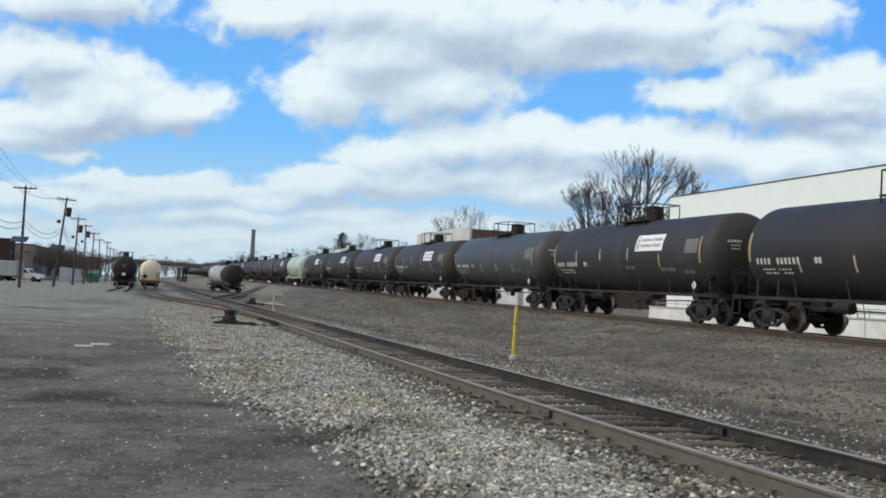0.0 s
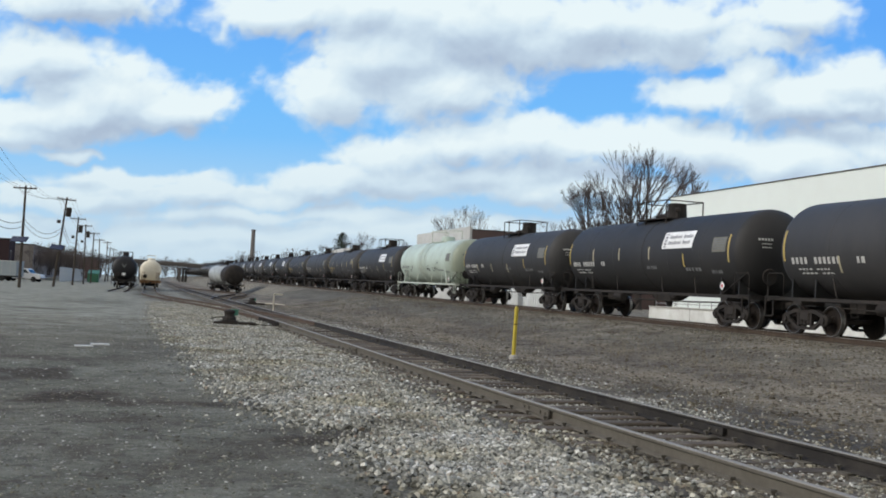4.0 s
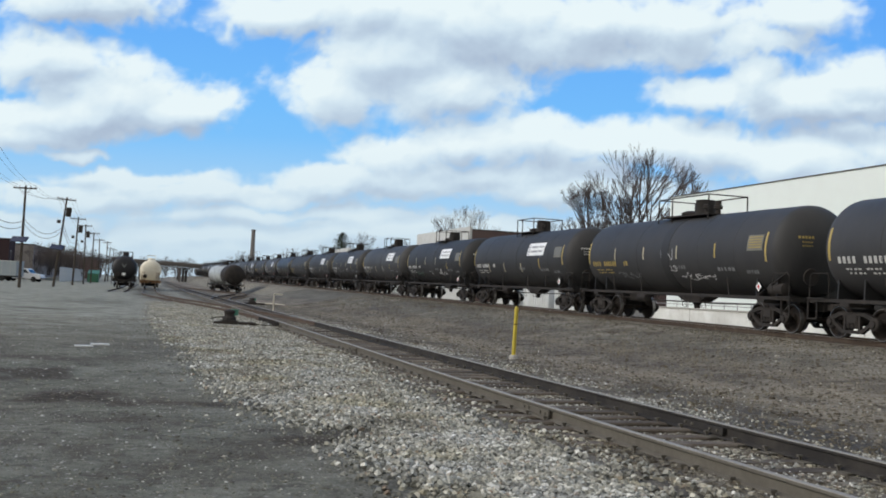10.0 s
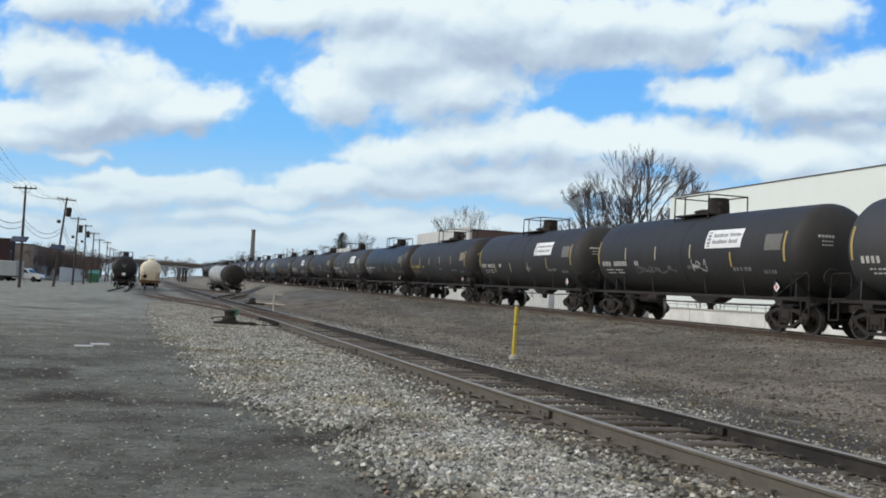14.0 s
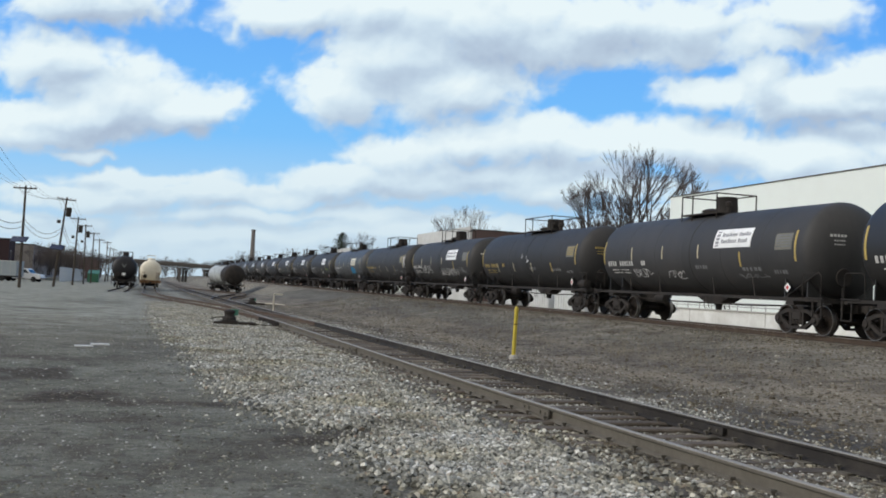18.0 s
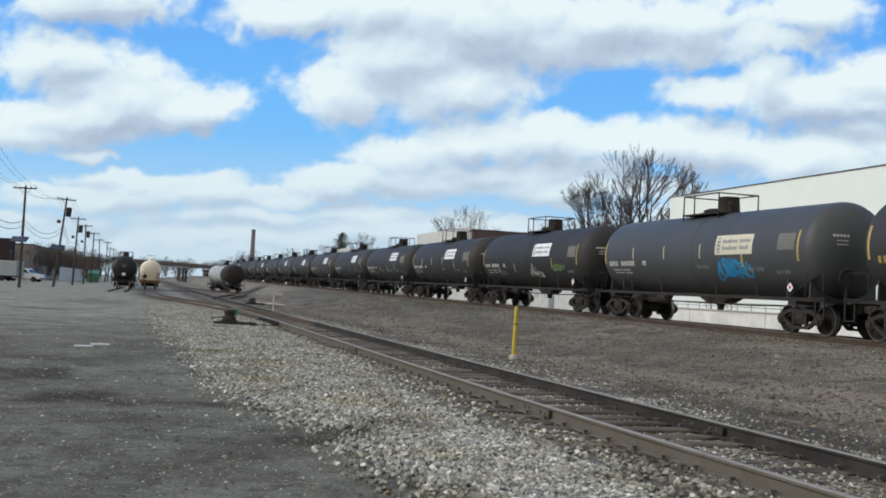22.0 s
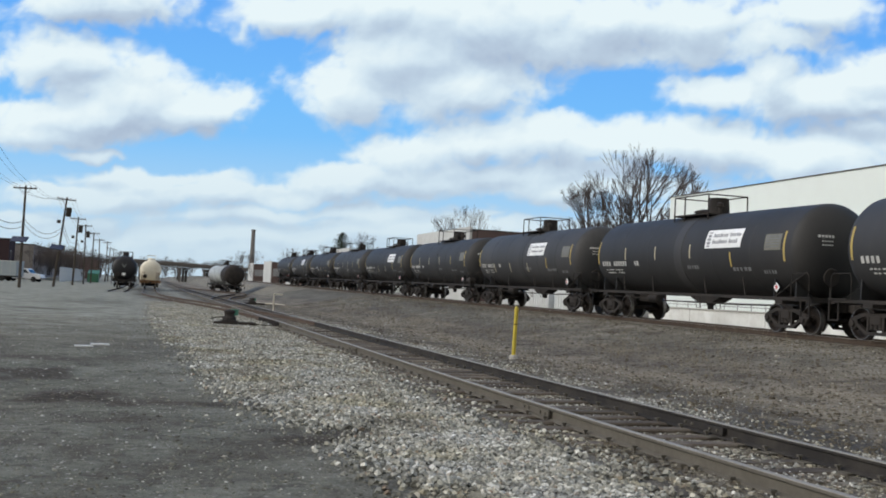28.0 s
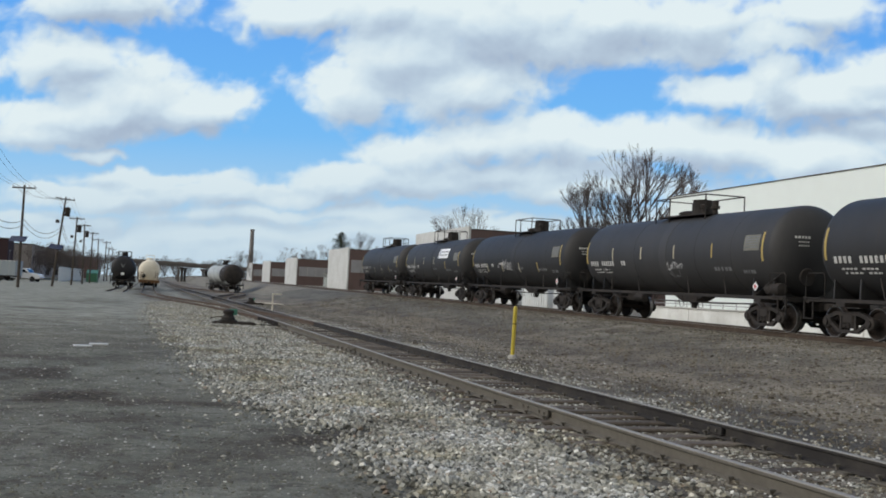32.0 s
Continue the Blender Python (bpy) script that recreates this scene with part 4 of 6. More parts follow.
# car: (colour, from x, to x, lowest and highest angle, letters)
GRAFFITI = {9: [("grey", 3.9, 3.1, -46, -28, 2)],
            10: [("grey", 4.5, 2.5, -28, -18, 5)],
            11: [("white", 0.5, -0.7, -12, 14, 2), ("white", 0.3, -0.8, -28, -16, 3), ("white", -0.9, -3.2, -42, -28, 6), ("grey", 4.2, 2.2, -40, -28, 5)],
            13: [("pale", 4.6, 2.7, -42, -26, 5), ("white", 0.9, 0.0, -36, -22, 2), ("white", -1.1, -3.2, -38, -22, 5)],
            15: [("white", -0.7, -1.8, -30, -10, 4), ("grey", 3.6, 0.2, -32, -18, 9)],
            19: [("white", 4.2, 2.6, -38, -22, 4), ("white", 1.6, 0.2, -40, -26, 4), ("grey", -3.2, -4.8, -38, -30, 5)],
            20: [("white", 0.4, -0.6, -10, 8, 4)],
            21: [("white", 4.1, 1.6, -36, -12, 6), ("white", -0.2, -4.2, -42, -20, 12), ("grey", -4.6, -5.8, -34, -14, 5)],
            22: [("white", 0.4, -0.2, -20, 14, 4), ("grey", 4.2, 2.2, -44, -33, 6), ("grey", -2.0, -4.2, -42, -33, 7), ("white", -6.42, -7.0, -18, 22, 6), ("white", -6.45, -7.0, -10, 24, 4)],
            23: [("blue", -1.8, -3.5, -42, -6, 5), ("blue", -1.9, -3.7, -40, -10, 5), ("blue", -2.2, -4.0, -36, -16, 5)],
            24: [("grey", 4.6, 3.0, -38, -22, 6), ("white", 0.0, -2.3, -44, -22, 7), ("green", -3.7, -5.0, -26, -12, 9), ("green", -3.6, -5.1, -22, -14, 7)],
            26: [("pale", 4.3, 3.1, -38, -28, 4), ("pale", 1.6, 0.2, -32, -16, 4), ("pale", -1.1, -2.8, -30, -15, 5), ("pale", -3.8, -5.1, -32, -17, 4)],
            28: [("grey", 3.0, 1.0, -32, -16, 6)],
            33: [("white", 0.1, -1.4, -26, -12, 5), ("grey", 0.0, -1.2, -38, -26, 4)],
            34: [("white", 2.4, 0.2, -26, -4, 5)],
            35: [("grey", 5.5, 3.6, -24, 6, 5)],
            32: [("grey", 4.4, 0.4, -42, -18, 10)],
            7: [("dark", 5.8, 5.0, -32, -22, 3), ("dark", 4.2, 3.4, -30, -20, 3), ("dark", -0.6, -1.4, -26, -8, 4), ("dark", -2.2, -3.6, -26, -14, 5), ("dark", -3.2, -3.6, -8, 0, 2)]}


def dress(car, k):
    """Tape, stencils, sign, placards and spray paint of one car, on the flank towards the camera."""
    rng = random.Random(100 + k)
    tank = next(c for c in car.children if c.name.startswith("tank"))
    low = -20 if k % 2 == 0 else 0
    if k != 7:
        for x in (6.7, -6.42):
            part("reflector_strip", cached(("reflector_strip", "long", x > 0), lambda: Geo().skin(x - 0.045, x + 0.045, -15, 22, n=8), YELLOW_TAPE), None, tank)
        for x in (4.2, 1.72, -0.85, -3.45):
            a = low if not (k not in NO_SIGN and x < -3) else -12
            part("reflector_strip", cached(("reflector_strip", x, a), lambda: Geo().skin(x - 0.038, x + 0.038, a - 9, a + 10, n=5), YELLOW_TAPE if x < -3 else PALE_TAPE), None, tank)
    ink = YELLOW_MARK if k in YELLOW_TEXT else SPRAY["grey"] if k == 7 else WHITE_MARK
    for i in range(11):
        if i != 4:
            x = 6.35 - 0.2 * i - (0.06 if i > 4 else 0)
            part("stencil_mark", cached(("stencil_mark", i, ink.name), lambda: Geo().skin(x - 0.115, x, -18.5, -10.8, n=2, thick=0.004), ink), None, tank)
    part("small_stencil", bars(6.1, 4.6, -26, -24, 9, rng), ink, tank)
    part("small_stencil", bars(6.0, 4.5, -31, -29, 8, rng), ink, tank)
    part("small_stencil", bars(3.45, 3.1, -18, -11, 2, rng, 0.2), ink, tank)
    part("head_stencil", head_bars(-7.42, ((0.4, 0.92, 0.37, 0.45), (0.45, 0.8, 0.24, 0.28), (0.45, 0.8, 0.12, 0.16)), rng), ink, tank)
    plate = part("data_panel", cached(("data_panel",), lambda: Geo().skin(-6.25, -5.4, -1, 19, n=6), PLACARD), None, tank)
    for a in (15.5, 12.2, 8.9, 5.6, 2.3):
        part("panel_line", cached(("panel_line", a, k in YELLOW_TEXT), lambda: Geo().skin(-6.19, -5.46, a, a + 1.5, r=RT + 0.006, n=1, thick=0.003), YELLOW_MARK if k in YELLOW_TEXT else SPRAY["grey"]), None, plate)
    for x0, x1, a in ((-0.6, -1.4, -24), (-3.5, -4.6, -27), (-5.2, -5.9, -31)):
        part("small_stencil", cached(("small_stencil", x0), lambda: bars(x0, x1, a, a + 5, 5, random.Random(3)), SPRAY["grey"]), None, tank)
    dia = part("hazard_placard", cached(("hazard_placard",), lambda: Geo().extrude(((-0.15, 0), (0, -0.15), (0.15, 0), (0, 0.15)), pose(-6.03, 1.42, 1.42), 0.012), SIGN_WHITE), None, car, "white and red diamond placard")
    part("placard_mark", cached(("placard_mark",), lambda: Geo().extrude(((-0.08, 0), (0, -0.08), (0.08, 0), (0, 0.08)), pose(-6.03, 1.433, 1.42), 0.004), RED_MARK), None, dia)
    part("placard_stem", cached(("placard_stem",), lambda: Geo().box((-6.05, 1.40, 1.1), (-6.01, 1.42, 1.5)), GEAR), None, car)
    if k not in NO_SIGN:
        up = rng.choice((0, 0, 2, -2))
        cream = k == 23
        sh = {1: 0.35, 14: -0.4, 24: 0.9, 25: 0.5, 30: 0.9, 6: 0.2, 3: 0.3, 4: 0.3, 8: 0.2}.get(k, 0.0)
        up = -9 if cream else up
        board = part("sign", cached(("sign", up, sh, cream), lambda: Geo().skin(-4.05 + sh, -1.85 + sh, 4 + up, 30 + up, n=8), SIGN_CREAM if cream else SIGN_WHITE), None, tank, "white paper sign with dark unreadable lines")
        part("sign_emblem", cached(("sign_emblem", up, sh), lambda: emblem(sh, up), SIGN_INK), None, board)
        for a, x0, x1, count in ((19, -2.3, -3.2, 9), (19, -3.3, -3.97, 7), (10, -2.3, -3.22, 9), (10, -3.32, -3.85, 5)):
            part("sign_word", cached(("sign_word", up, sh, a, x0), lambda: word(x0 + sh, x1 + sh, a + up, count), SIGN_INK), None, board)
    for colour, x0, x1, a0, a1, letters in GRAFFITI.get(k, ()):
        part("graffiti", scribble(rng, x0, x1, a0, a1, letters, 0.075 if colour == "blue" else 0.04 if colour == "green" else 0.034 if a1 - a0 > 15 else 0.028), SPRAY[colour], tank, "spray-painted scrawl")


CARS = {}


def train_s(t):
    """Way along the main line of the first coupling at t seconds."""
    q = 7.349e-5 * t ** 3 + 9.406e-3 * t ** 2 - 0.4958 * t
    return 29.45 - CAR * t + q


def car_rows(k):
    rows = []
    for t in (0, 1, 2, 4, 6, 8, 10, 12, 14, 16, 18, 20, 22, 24, 26, 28, 30, 31, 32):
        s = train_s(t) + CAR * (k - 0.5)
        rows.append((t, facing(MAIN, s, MAIN_Z + GRADE * s) @ Matrix.Rotation(-math.atan(GRADE), 4, "Y")))
    return rows


SLATE, GLOSSY, PALE = (2, 23), (18,), (7,)
NO_SIGN = (0, 2, 7, 9, 10, 11, 17, 18, 20, 22, 31, 33, 34, 36)


def build_train():
    protos = {"black": tank_car(TANK_BLACK, GEAR, "black tank car with yellow tape marks and a rusty dark frame")}
    protos["long"] = tank_car(TANK_BLACK, GEAR, "black tank car with yellow stencils and a long top railing", "long")
    protos["slate"] = tank_car(TANK_SLATE, GEAR, "slate grey tank car with a dark frame")
    protos["gloss"] = tank_car(TANK_GLOSS, GEAR, "clean glossy black tank car with a dark frame")
    protos["pale"] = tank_car(TANK_PALE, GEAR_PALE, "pale green tank car with dirty streaks and pale railings", "pale")
    used = set()
    for k in range(0, 37):
        kind = "slate" if k in SLATE else "gloss" if k in GLOSSY else "pale" if k in PALE else "long" if k in YELLOW_TEXT or k in (31, 33) else "black"
        rows = car_rows(k)
        if kind in used:
            car = copy_thing(protos[kind], rows[0][1])
        else:
            car = protos[kind]
            car.matrix_basis = rows[0][1]
            used.add(kind)
        CARS[k] = (car, rows)
    parked = tank_car(TANK_SOOT, GEAR, "black tank car parked on a yard track", "long")
    parked.matrix_basis = facing(-3.1, 137.5, yard_z(137.5))
    tagged(parked, group="parked tank cars")
    part("head_mark", Geo().extrude(((-0.32, 0.3), (0, -0.25), (0.32, 0.3), (0.2, 0.3), (0, -0.02), (-0.2, 0.3)), Matrix.Translation((-7.46, 0, ZC + 0.2)) @ Matrix.Rotation(math.pi / 2, 4, "Z"), 0.012), SPRAY["grey"], parked, "faded pale chevron mark")
    part("head_plate", Geo().box((-7.5, -0.2, ZC - 0.95), (-7.47, 0.2, ZC - 0.62)), SIGN_WHITE, parked, "white plate")
    for k, (car, rows) in CARS.items():
        dress(car, k)


build_train()


def motions():
    kids = {}
    for ob in scene.objects:
        kids.setdefault(ob.parent, []).append(ob)
    for k, (car, rows) in CARS.items():
        walk(car, rows)
        # wheels are keyed to roll while their car passes near the camera
        near = [f / FPS for f in range(0, 32 * FPS + 1) if 11 < train_s(f / FPS) + CAR * (k - 0.5) < 46]
        if len(near) < 3:
            continue
        for ws in [w for c in kids[car] for w in kids.get(c, ()) if w.name.startswith("wheelset")]:
            at = ws.location.copy()
            turns = [(t, Matrix.Translation(at) @ Matrix.Rotation((train_s(t) - train_s(near[0])) / 0.457, 4, "Y")) for t in near]
            still = [(0.0, turns[0][1])] if near[0] > 0.05 else []
            rest = [(32.0, turns[-1][1])] if near[-1] < 31.95 else []
            walk(ws, still + turns + rest)
    walk(backdrop, [(t, pose(0, 0, 0, 0.15 * t / 32, 0, -1.45 * t / 32)) for t in (0, 8, 16, 24, 32)])


# ---- buildings ----
def slab(a0, a1, s0, s1, z0, z1, cut=0.0):
    """A box on the plan, across a0..a1 and along s0..s1, as geometry in world places."""
    g = Geo()
    vs = [trk(a, s, z) for z in (z0, z1) for a, s in ((a0, s0), (a1, s0), (a1, s1), (a0, s1))]
    return g.add(vs, [(3, 2, 1, 0), (4, 5, 6, 7), (0, 1, 5, 4), (1, 2, 6, 5), (2, 3, 7, 6), (3, 0, 4, 7)])


def white_warehouse():
    b = thing("white_warehouse", "long white-painted warehouse with a flat roof and dark coping", "building")
    part("wall", slab(36, 36.3, -70, 63.7, -0.3, 9.1), WHITE_WALL, b)
    part("wall", slab(36.3, 80, 63.4, 63.7, -0.3, 9.1), WHITE_WALL, b)
    part("wall", slab(36.3, 80, -70, -69.7, -0.3, 9.1), WHITE_WALL, b)
    part("wall", slab(79.7, 80, -69.7, 63.4, -0.3, 9.1), WHITE_WALL, b)
    part("roof", slab(36.3, 79.7, -69.7, 63.4, 8.6, 8.8), ROOF, b)
    part("coping", slab(35.95, 36.36, -70.1, 63.76, 9.1, 9.16), POLE_WOOD, b)


def dock_wall():
    b = thing("dock_wall", "low whitewashed concrete wall with a pipe railing", "wall")
    part("wall", slab(31, 31.35, -60, 57, -0.4, 1.14), WHITE_DOCK, b)
    part("cap", slab(30.94, 31.4, -60.02, 57.02, 1.14, 1.22), CONCRETE, b)
    for i in range(50):
        s = 56.5 - 1.3 * i
        part("rail_post", Geo().rod(trk(31.2, s, 1.2), trk(31.2, s, 1.62), 0.025), PANEL_GREY, b)
    for z in (1.42, 1.62):
        part("hand_rail", Geo().rod(trk(31.2, 56.5, z), trk(31.2, -8, z), 0.025), PANEL_GREY, b)
    for i in range(8):
        part("wall_joint", slab(30.99, 31.0, 52 - 7.5 * i, 52.05 - 7.5 * i, -0.2, 1.14), CONCRETE, b)


def brick_warehouse(s0, s1, top, doors=True, deep=26):
    g0 = main_z(s0) - 0.9
    b = thing("brick_warehouse", "dull red brick warehouse unit with a white-painted end wall", "building", group="row of warehouses")
    part("brick_wall", slab(33.25, 33 + deep, s0, s0 + 0.3, g0, top), BRICK, b)
    part("white_wall", slab(33, 33.25, s0 - 0.05, s1, g0, top + 0.35), END_WALL, b, "dull white-painted end wall")
    part("rear_wall", slab(33 + deep - 0.3, 33 + deep, s0 + 0.3, s1, g0, top), BRICK, b)
    part("side_wall", slab(33.25, 33 + deep - 0.3, s1 - 0.3, s1, g0, top), BRICK, b)
    part("roof", slab(33.25, 33 + deep - 0.3, s0 + 0.3, s1 - 0.3, top - 0.4, top - 0.2), ROOF, b)
    part("coping", slab(33.25, 33.1 + deep, s0 - 0.06, s0 + 0.36, top, top + 0.1), ROOF, b)
    band = part("window_band", slab(33.6, 33 + deep - 1.5, s0 - 0.06, s0, top - 4.0, top - 1.8), PANEL_GREY, b, "grey band of clouded glass")
    n = 12
    for i in range(1, n):
        a = 33.6 + (deep - 2.1) * i / n
        part("mullion", slab(a - 0.04, a + 0.04, s0 - 0.1, s0 - 0.06, top - 4.0, top - 1.8), CONCRETE, band)
    if doors:
        d = part("dock_door", slab(39.5, 43.5, s0 - 0.06, s0, g0 + 0.3, g0 + 3.2), WHITE_WALL, b, "white roll-up door")
        part("door_frame", slab(39.3, 43.7, s0 - 0.09, s0 - 0.06, g0 + 3.2, g0 + 3.4), CONCRETE, d)
        for i in range(4):
            z = g0 + 0.9 + 0.6 * i
            part("door_slat", slab(39.55, 43.45, s0 - 0.075, s0 - 0.06, z, z + 0.03), PANEL_GREY, d)


WHITE_DOCK = worn("whitewashed_concrete", (0.78, 0.79, 0.76), (0.45, 0.44, 0.4), (0.7, 0.9), grain=2.2, big=0.5, amount=0.6)
white_warehouse()
dock_wall()
for s0, s1, top in ((101.2, 123.2, 8.3), (168, 187.5, 7.9), (229.5, 249, 7.3), (282, 301, 7.3), (333, 349.5, 7.4)):
    brick_warehouse(s0, s1, top, s0 > 110)
RIB_WHITE = worn("ribbed_white", (0.66, 0.68, 0.68), (0.42, 0.42, 0.4), (0.5, 0.7), grain=4, big=0.6)


def storage_box():
    """White ribbed steel containers beyond the main line."""
    for s0 in (73.5, 81.0, 88.5):
        b = thing("container", "white ribbed steel storage container", "container", group="storage containers")
        z = main_z(s0) - 0.58
        part("body", slab(34.05, 36.4, s0, s0 + 6.1, z, z + 1.75), RIB_WHITE, b)
        for i in range(11):
            part("rib", slab(33.98, 34.05, s0 + 0.2 + 0.55 * i, s0 + 0.42 + 0.55 * i, z + 0.12, z + 1.65), RIB_WHITE, b)
        part("roof", slab(34.0, 36.45, s0 - 0.04, s0 + 6.14, z + 1.75, z + 1.82), PANEL_GREY, b)


storage_box()


def chimney():
    b = thing("smokestack", "tall slim grey-brown factory chimney", "chimney", Matrix.Translation((-81.4, 420, 0.5)))
    part("shaft", Geo().lathe((0, 0, 0), (0, 0, 1), [(0, 1.15), (12, 0.98), (22.4, 0.82), (22.5, 0.92), (23.0, 0.92)], 16), PANEL_STACK, b, shade=True)
    part("cap", Geo().lathe((0, 0, 23.0), (0, 0, 1), [(0, 0.95), (0.25, 0.95), (0.25, 0.6)], 16), ROOF, b)


PANEL_STACK = worn("stack_brick", (0.2, 0.19, 0.185), (0.13, 0.125, 0.12), (0.8, 0.95), grain=2, big=0.3)
chimney()


def overpass():
    """Road bridge across the far end of the yard."""
    b = thing("overpass", "concrete and steel road overpass across the yard", "bridge")

    def span(x0, x1, y0, y1, z0a, z0b, thick, mat, name):
        g = Geo()
        vs = [(x0, y0, z0a - thick), (x1, y0, z0b - thick), (x1, y1, z0b - thick), (x0, y1, z0a - thick), (x0, y0, z0a), (x1, y0, z0b), (x1, y1, z0b), (x0, y1, z0a)]
        part(name, g.add(vs, [(3, 2, 1, 0), (4, 5, 6, 7), (0, 1, 5, 4), (1, 2, 6, 5), (2, 3, 7, 6), (3, 0, 4, 7)]), mat, b)
    span(-128, -40, 380, 392, 7.7, 5.4, 0.4, BRIDGE, "deck")
    for y in (380.3, 391):
        span(-128, -40, y, y + 0.5, 7.3, 5.0, 0.7, BRIDGE, "girder")
    for y in (380.0, 391.6):
        span(-128, -40, y, y + 0.3, 8.2, 5.9, 0.5, BRIDGE, "parapet")
    for x in (-126, -117, -101.5, -92, -76, -60):
        z = 7.8 - (x + 190) / 150 * 3.9
        for y in (381, 386, 390.5):
            part("pier", Geo().box((x - 0.4, y - 0.4, 0), (x + 0.4, y + 0.4, z - 0.7), cut=0.05), BRIDGE, b)
        part("pier_cap", Geo().box((x - 0.8, 380.2, z - 0.7), (x + 0.8, 391.4, z)), BRIDGE, b)


overpass()


# ---- bare trees ----
TWIG = worn("twig_bark", (0.075, 0.062, 0.058), (0.13, 0.112, 0.105), (0.85, 0.95), grain=6, big=1.5)


def grow(seed, height, leans, trunk=1.0, thick=0.3, twig=0.011, levels=6, fork=(2, 3), open_=24, shoots=2, crown=None):
    """Trunk, rising limbs that fork again and again, and fine twigs of a leafless tree; leans: slopes of the limbs to the right."""
    rng = random.Random(seed)
    limbs, twigs = Geo(), Geo()

    def turned(d, w):
        side = Vector((rng.uniform(-1, 1), rng.uniform(-1, 1), rng.uniform(-1, 1)))
        side = (side - d * side.dot(d)).normalized()
        return (d * math.cos(w) + side * math.sin(w)).normalized()

    def branch(p, d, length, r, level):
        n = 4 if level < 3 else 3
        pts, q = [p], d.copy()
        for i in range(n):
            q = (turned(q, radians(rng.uniform(2, 9))) + Vector((0, 0, 0.05))).normalized()
            pts.append(pts[-1] + q * length / n)
        r1 = max(twig, r * 0.74)
        (limbs if level < 2 else twigs).pipe(pts, [max(twig, r + (r1 - r) * i / n) for i in range(n + 1)], 7 if level < 2 else 4 if level < 4 else 3)
        if level >= levels:
            return
        count = rng.choice(fork)
        for j in range(count):
            w = radians(rng.uniform(0.35, 1.25) * open_) * (0.45 if j == 0 else 1.15)
            branch(pts[-1], turned(q, w), length * rng.uniform(0.68, 0.82), r1 * (0.93 if j == 0 else rng.uniform(0.55, 0.85)), level + 1)
        for _ in range(shoots if level else 1):
            i = rng.randrange(1, n)
            branch(pts[i], turned((pts[i + 1] - pts[i]).normalized(), radians(rng.uniform(1.2, 2.0) * open_)), length * rng.uniform(0.4, 0.62), r1 * 0.4, min(levels, level + 3))
    if trunk:
        limbs.pipe([(0, 0, -0.3), (0.05, 0, trunk * 0.5), (0, 0.05, trunk)], [thick * 1.5, thick * 1.2, thick], 9)
    for lean in leans:
        d = Vector((lean, rng.uniform(-0.35, 0.35), 1)).normalized()
        reach = height - trunk
        if crown:
            cx, half, cz, tall = crown
            reach = max(k for k in (0.1 * i for i in range(10, 250)) if ((d.x * k - cx) / half) ** 2 + ((trunk + d.z * k - cz) / tall) ** 2 < 1)
        branch(Vector((0.3 * lean, 0, max(0.0, trunk - 0.15))), d, reach * rng.uniform(0.27, 0.31), thick * rng.uniform(0.5, 0.72), 0)
    return limbs, twigs


def bare_tree(label, m, *args, **kw):
    t = thing("bare_tree", label, "tree", m)
    limbs, twigs = grow(*args, **kw)
    part("trunk", limbs, BARK, t)
    part("crown", twigs, TWIG, t)
    return t


def conifer(label, m, height, seed):
    t = thing("conifer", label, "tree", m)
    rng = random.Random(seed)
    part("trunk", Geo().pipe([(0, 0, -0.3), (0.05, 0, height * 0.5), (0, 0, height)], [0.28, 0.18, 0.03], 6), BARK, t)
    g = Geo()
    z = height * 0.3
    while z < height:
        k = 1 - (z - height * 0.3) / (height * 0.7)
        for _ in range(15):
            w, ln = rng.uniform(0, 6.3), (0.6 + 3.2 * k ** 0.4) * rng.uniform(0.4, 1.1)
            d = Vector((math.cos(w), math.sin(w), rng.uniform(-0.05, 0.3)))
            for j in range(7):
                c = Vector((0, 0, z)) + d * ln * (j + 1) / 7 + Vector((rng.uniform(-.12, .12), rng.uniform(-.12, .12), rng.uniform(-.12, .12)))
                u = Vector((rng.uniform(-1, 1), rng.uniform(-1, 1), rng.uniform(-0.6, 0.6))).normalized() * 0.32
                v = Vector((rng.uniform(-1, 1), rng.uniform(-1, 1), rng.uniform(-0.6, 0.6))).normalized() * 0.12
                g.add([c - u, c + v, c + u, c - v], [(0, 1, 2, 3)])
        z += height * 0.035
    part("crown", g, NEEDLE, t)


NEEDLE = worn("pine_needles", (0.035, 0.05, 0.03), (0.06, 0.075, 0.045), (0.8, 0.9), grain=6, big=1)
bare_tree("large bare spreading tree behind the white warehouse", Matrix.Translation((20.0, 100, 0.9)), 12, 16, (-0.62, -0.42, -0.28, -0.14, 0.0, 0.13, 0.27, 0.42, 0.62), trunk=1.4, thick=0.34, twig=0.015, levels=6, fork=(2, 2, 3), open_=22, shoots=1, crown=(0.6, 5.0, 7.8, 8.7))
bare_tree("bare tree leaning away from the white warehouse", Matrix.Translation((17.4, 101, 0.9)), 31, 14, (-0.85, -0.6, -0.4, -0.2, 0.0), trunk=1.2, thick=0.28, twig=0.015, levels=6, fork=(2, 2, 3), open_=22, shoots=1, crown=(-1.5, 3.9, 6.0, 6.6))
mid = bare_tree("bare tree with a fine grey crown beyond the warehouses", Matrix.Translation((3.6, 190, 1.5)), 23, 16.5, (-0.5, -0.25, 0.0, 0.22, 0.45), trunk=3.0, thick=0.22, twig=0.015, levels=5, fork=(2, 2, 3), open_=27, shoots=1)
small = bare_tree("small bare tree behind the main line", Matrix.Translation((16.5, 150, 1.2)), 37, 11.4, (-0.6, -0.25, 0.1, 0.5), trunk=1.0, thick=0.15, twig=0.014, levels=5, fork=(2, 2, 3), open_=28, shoots=1)


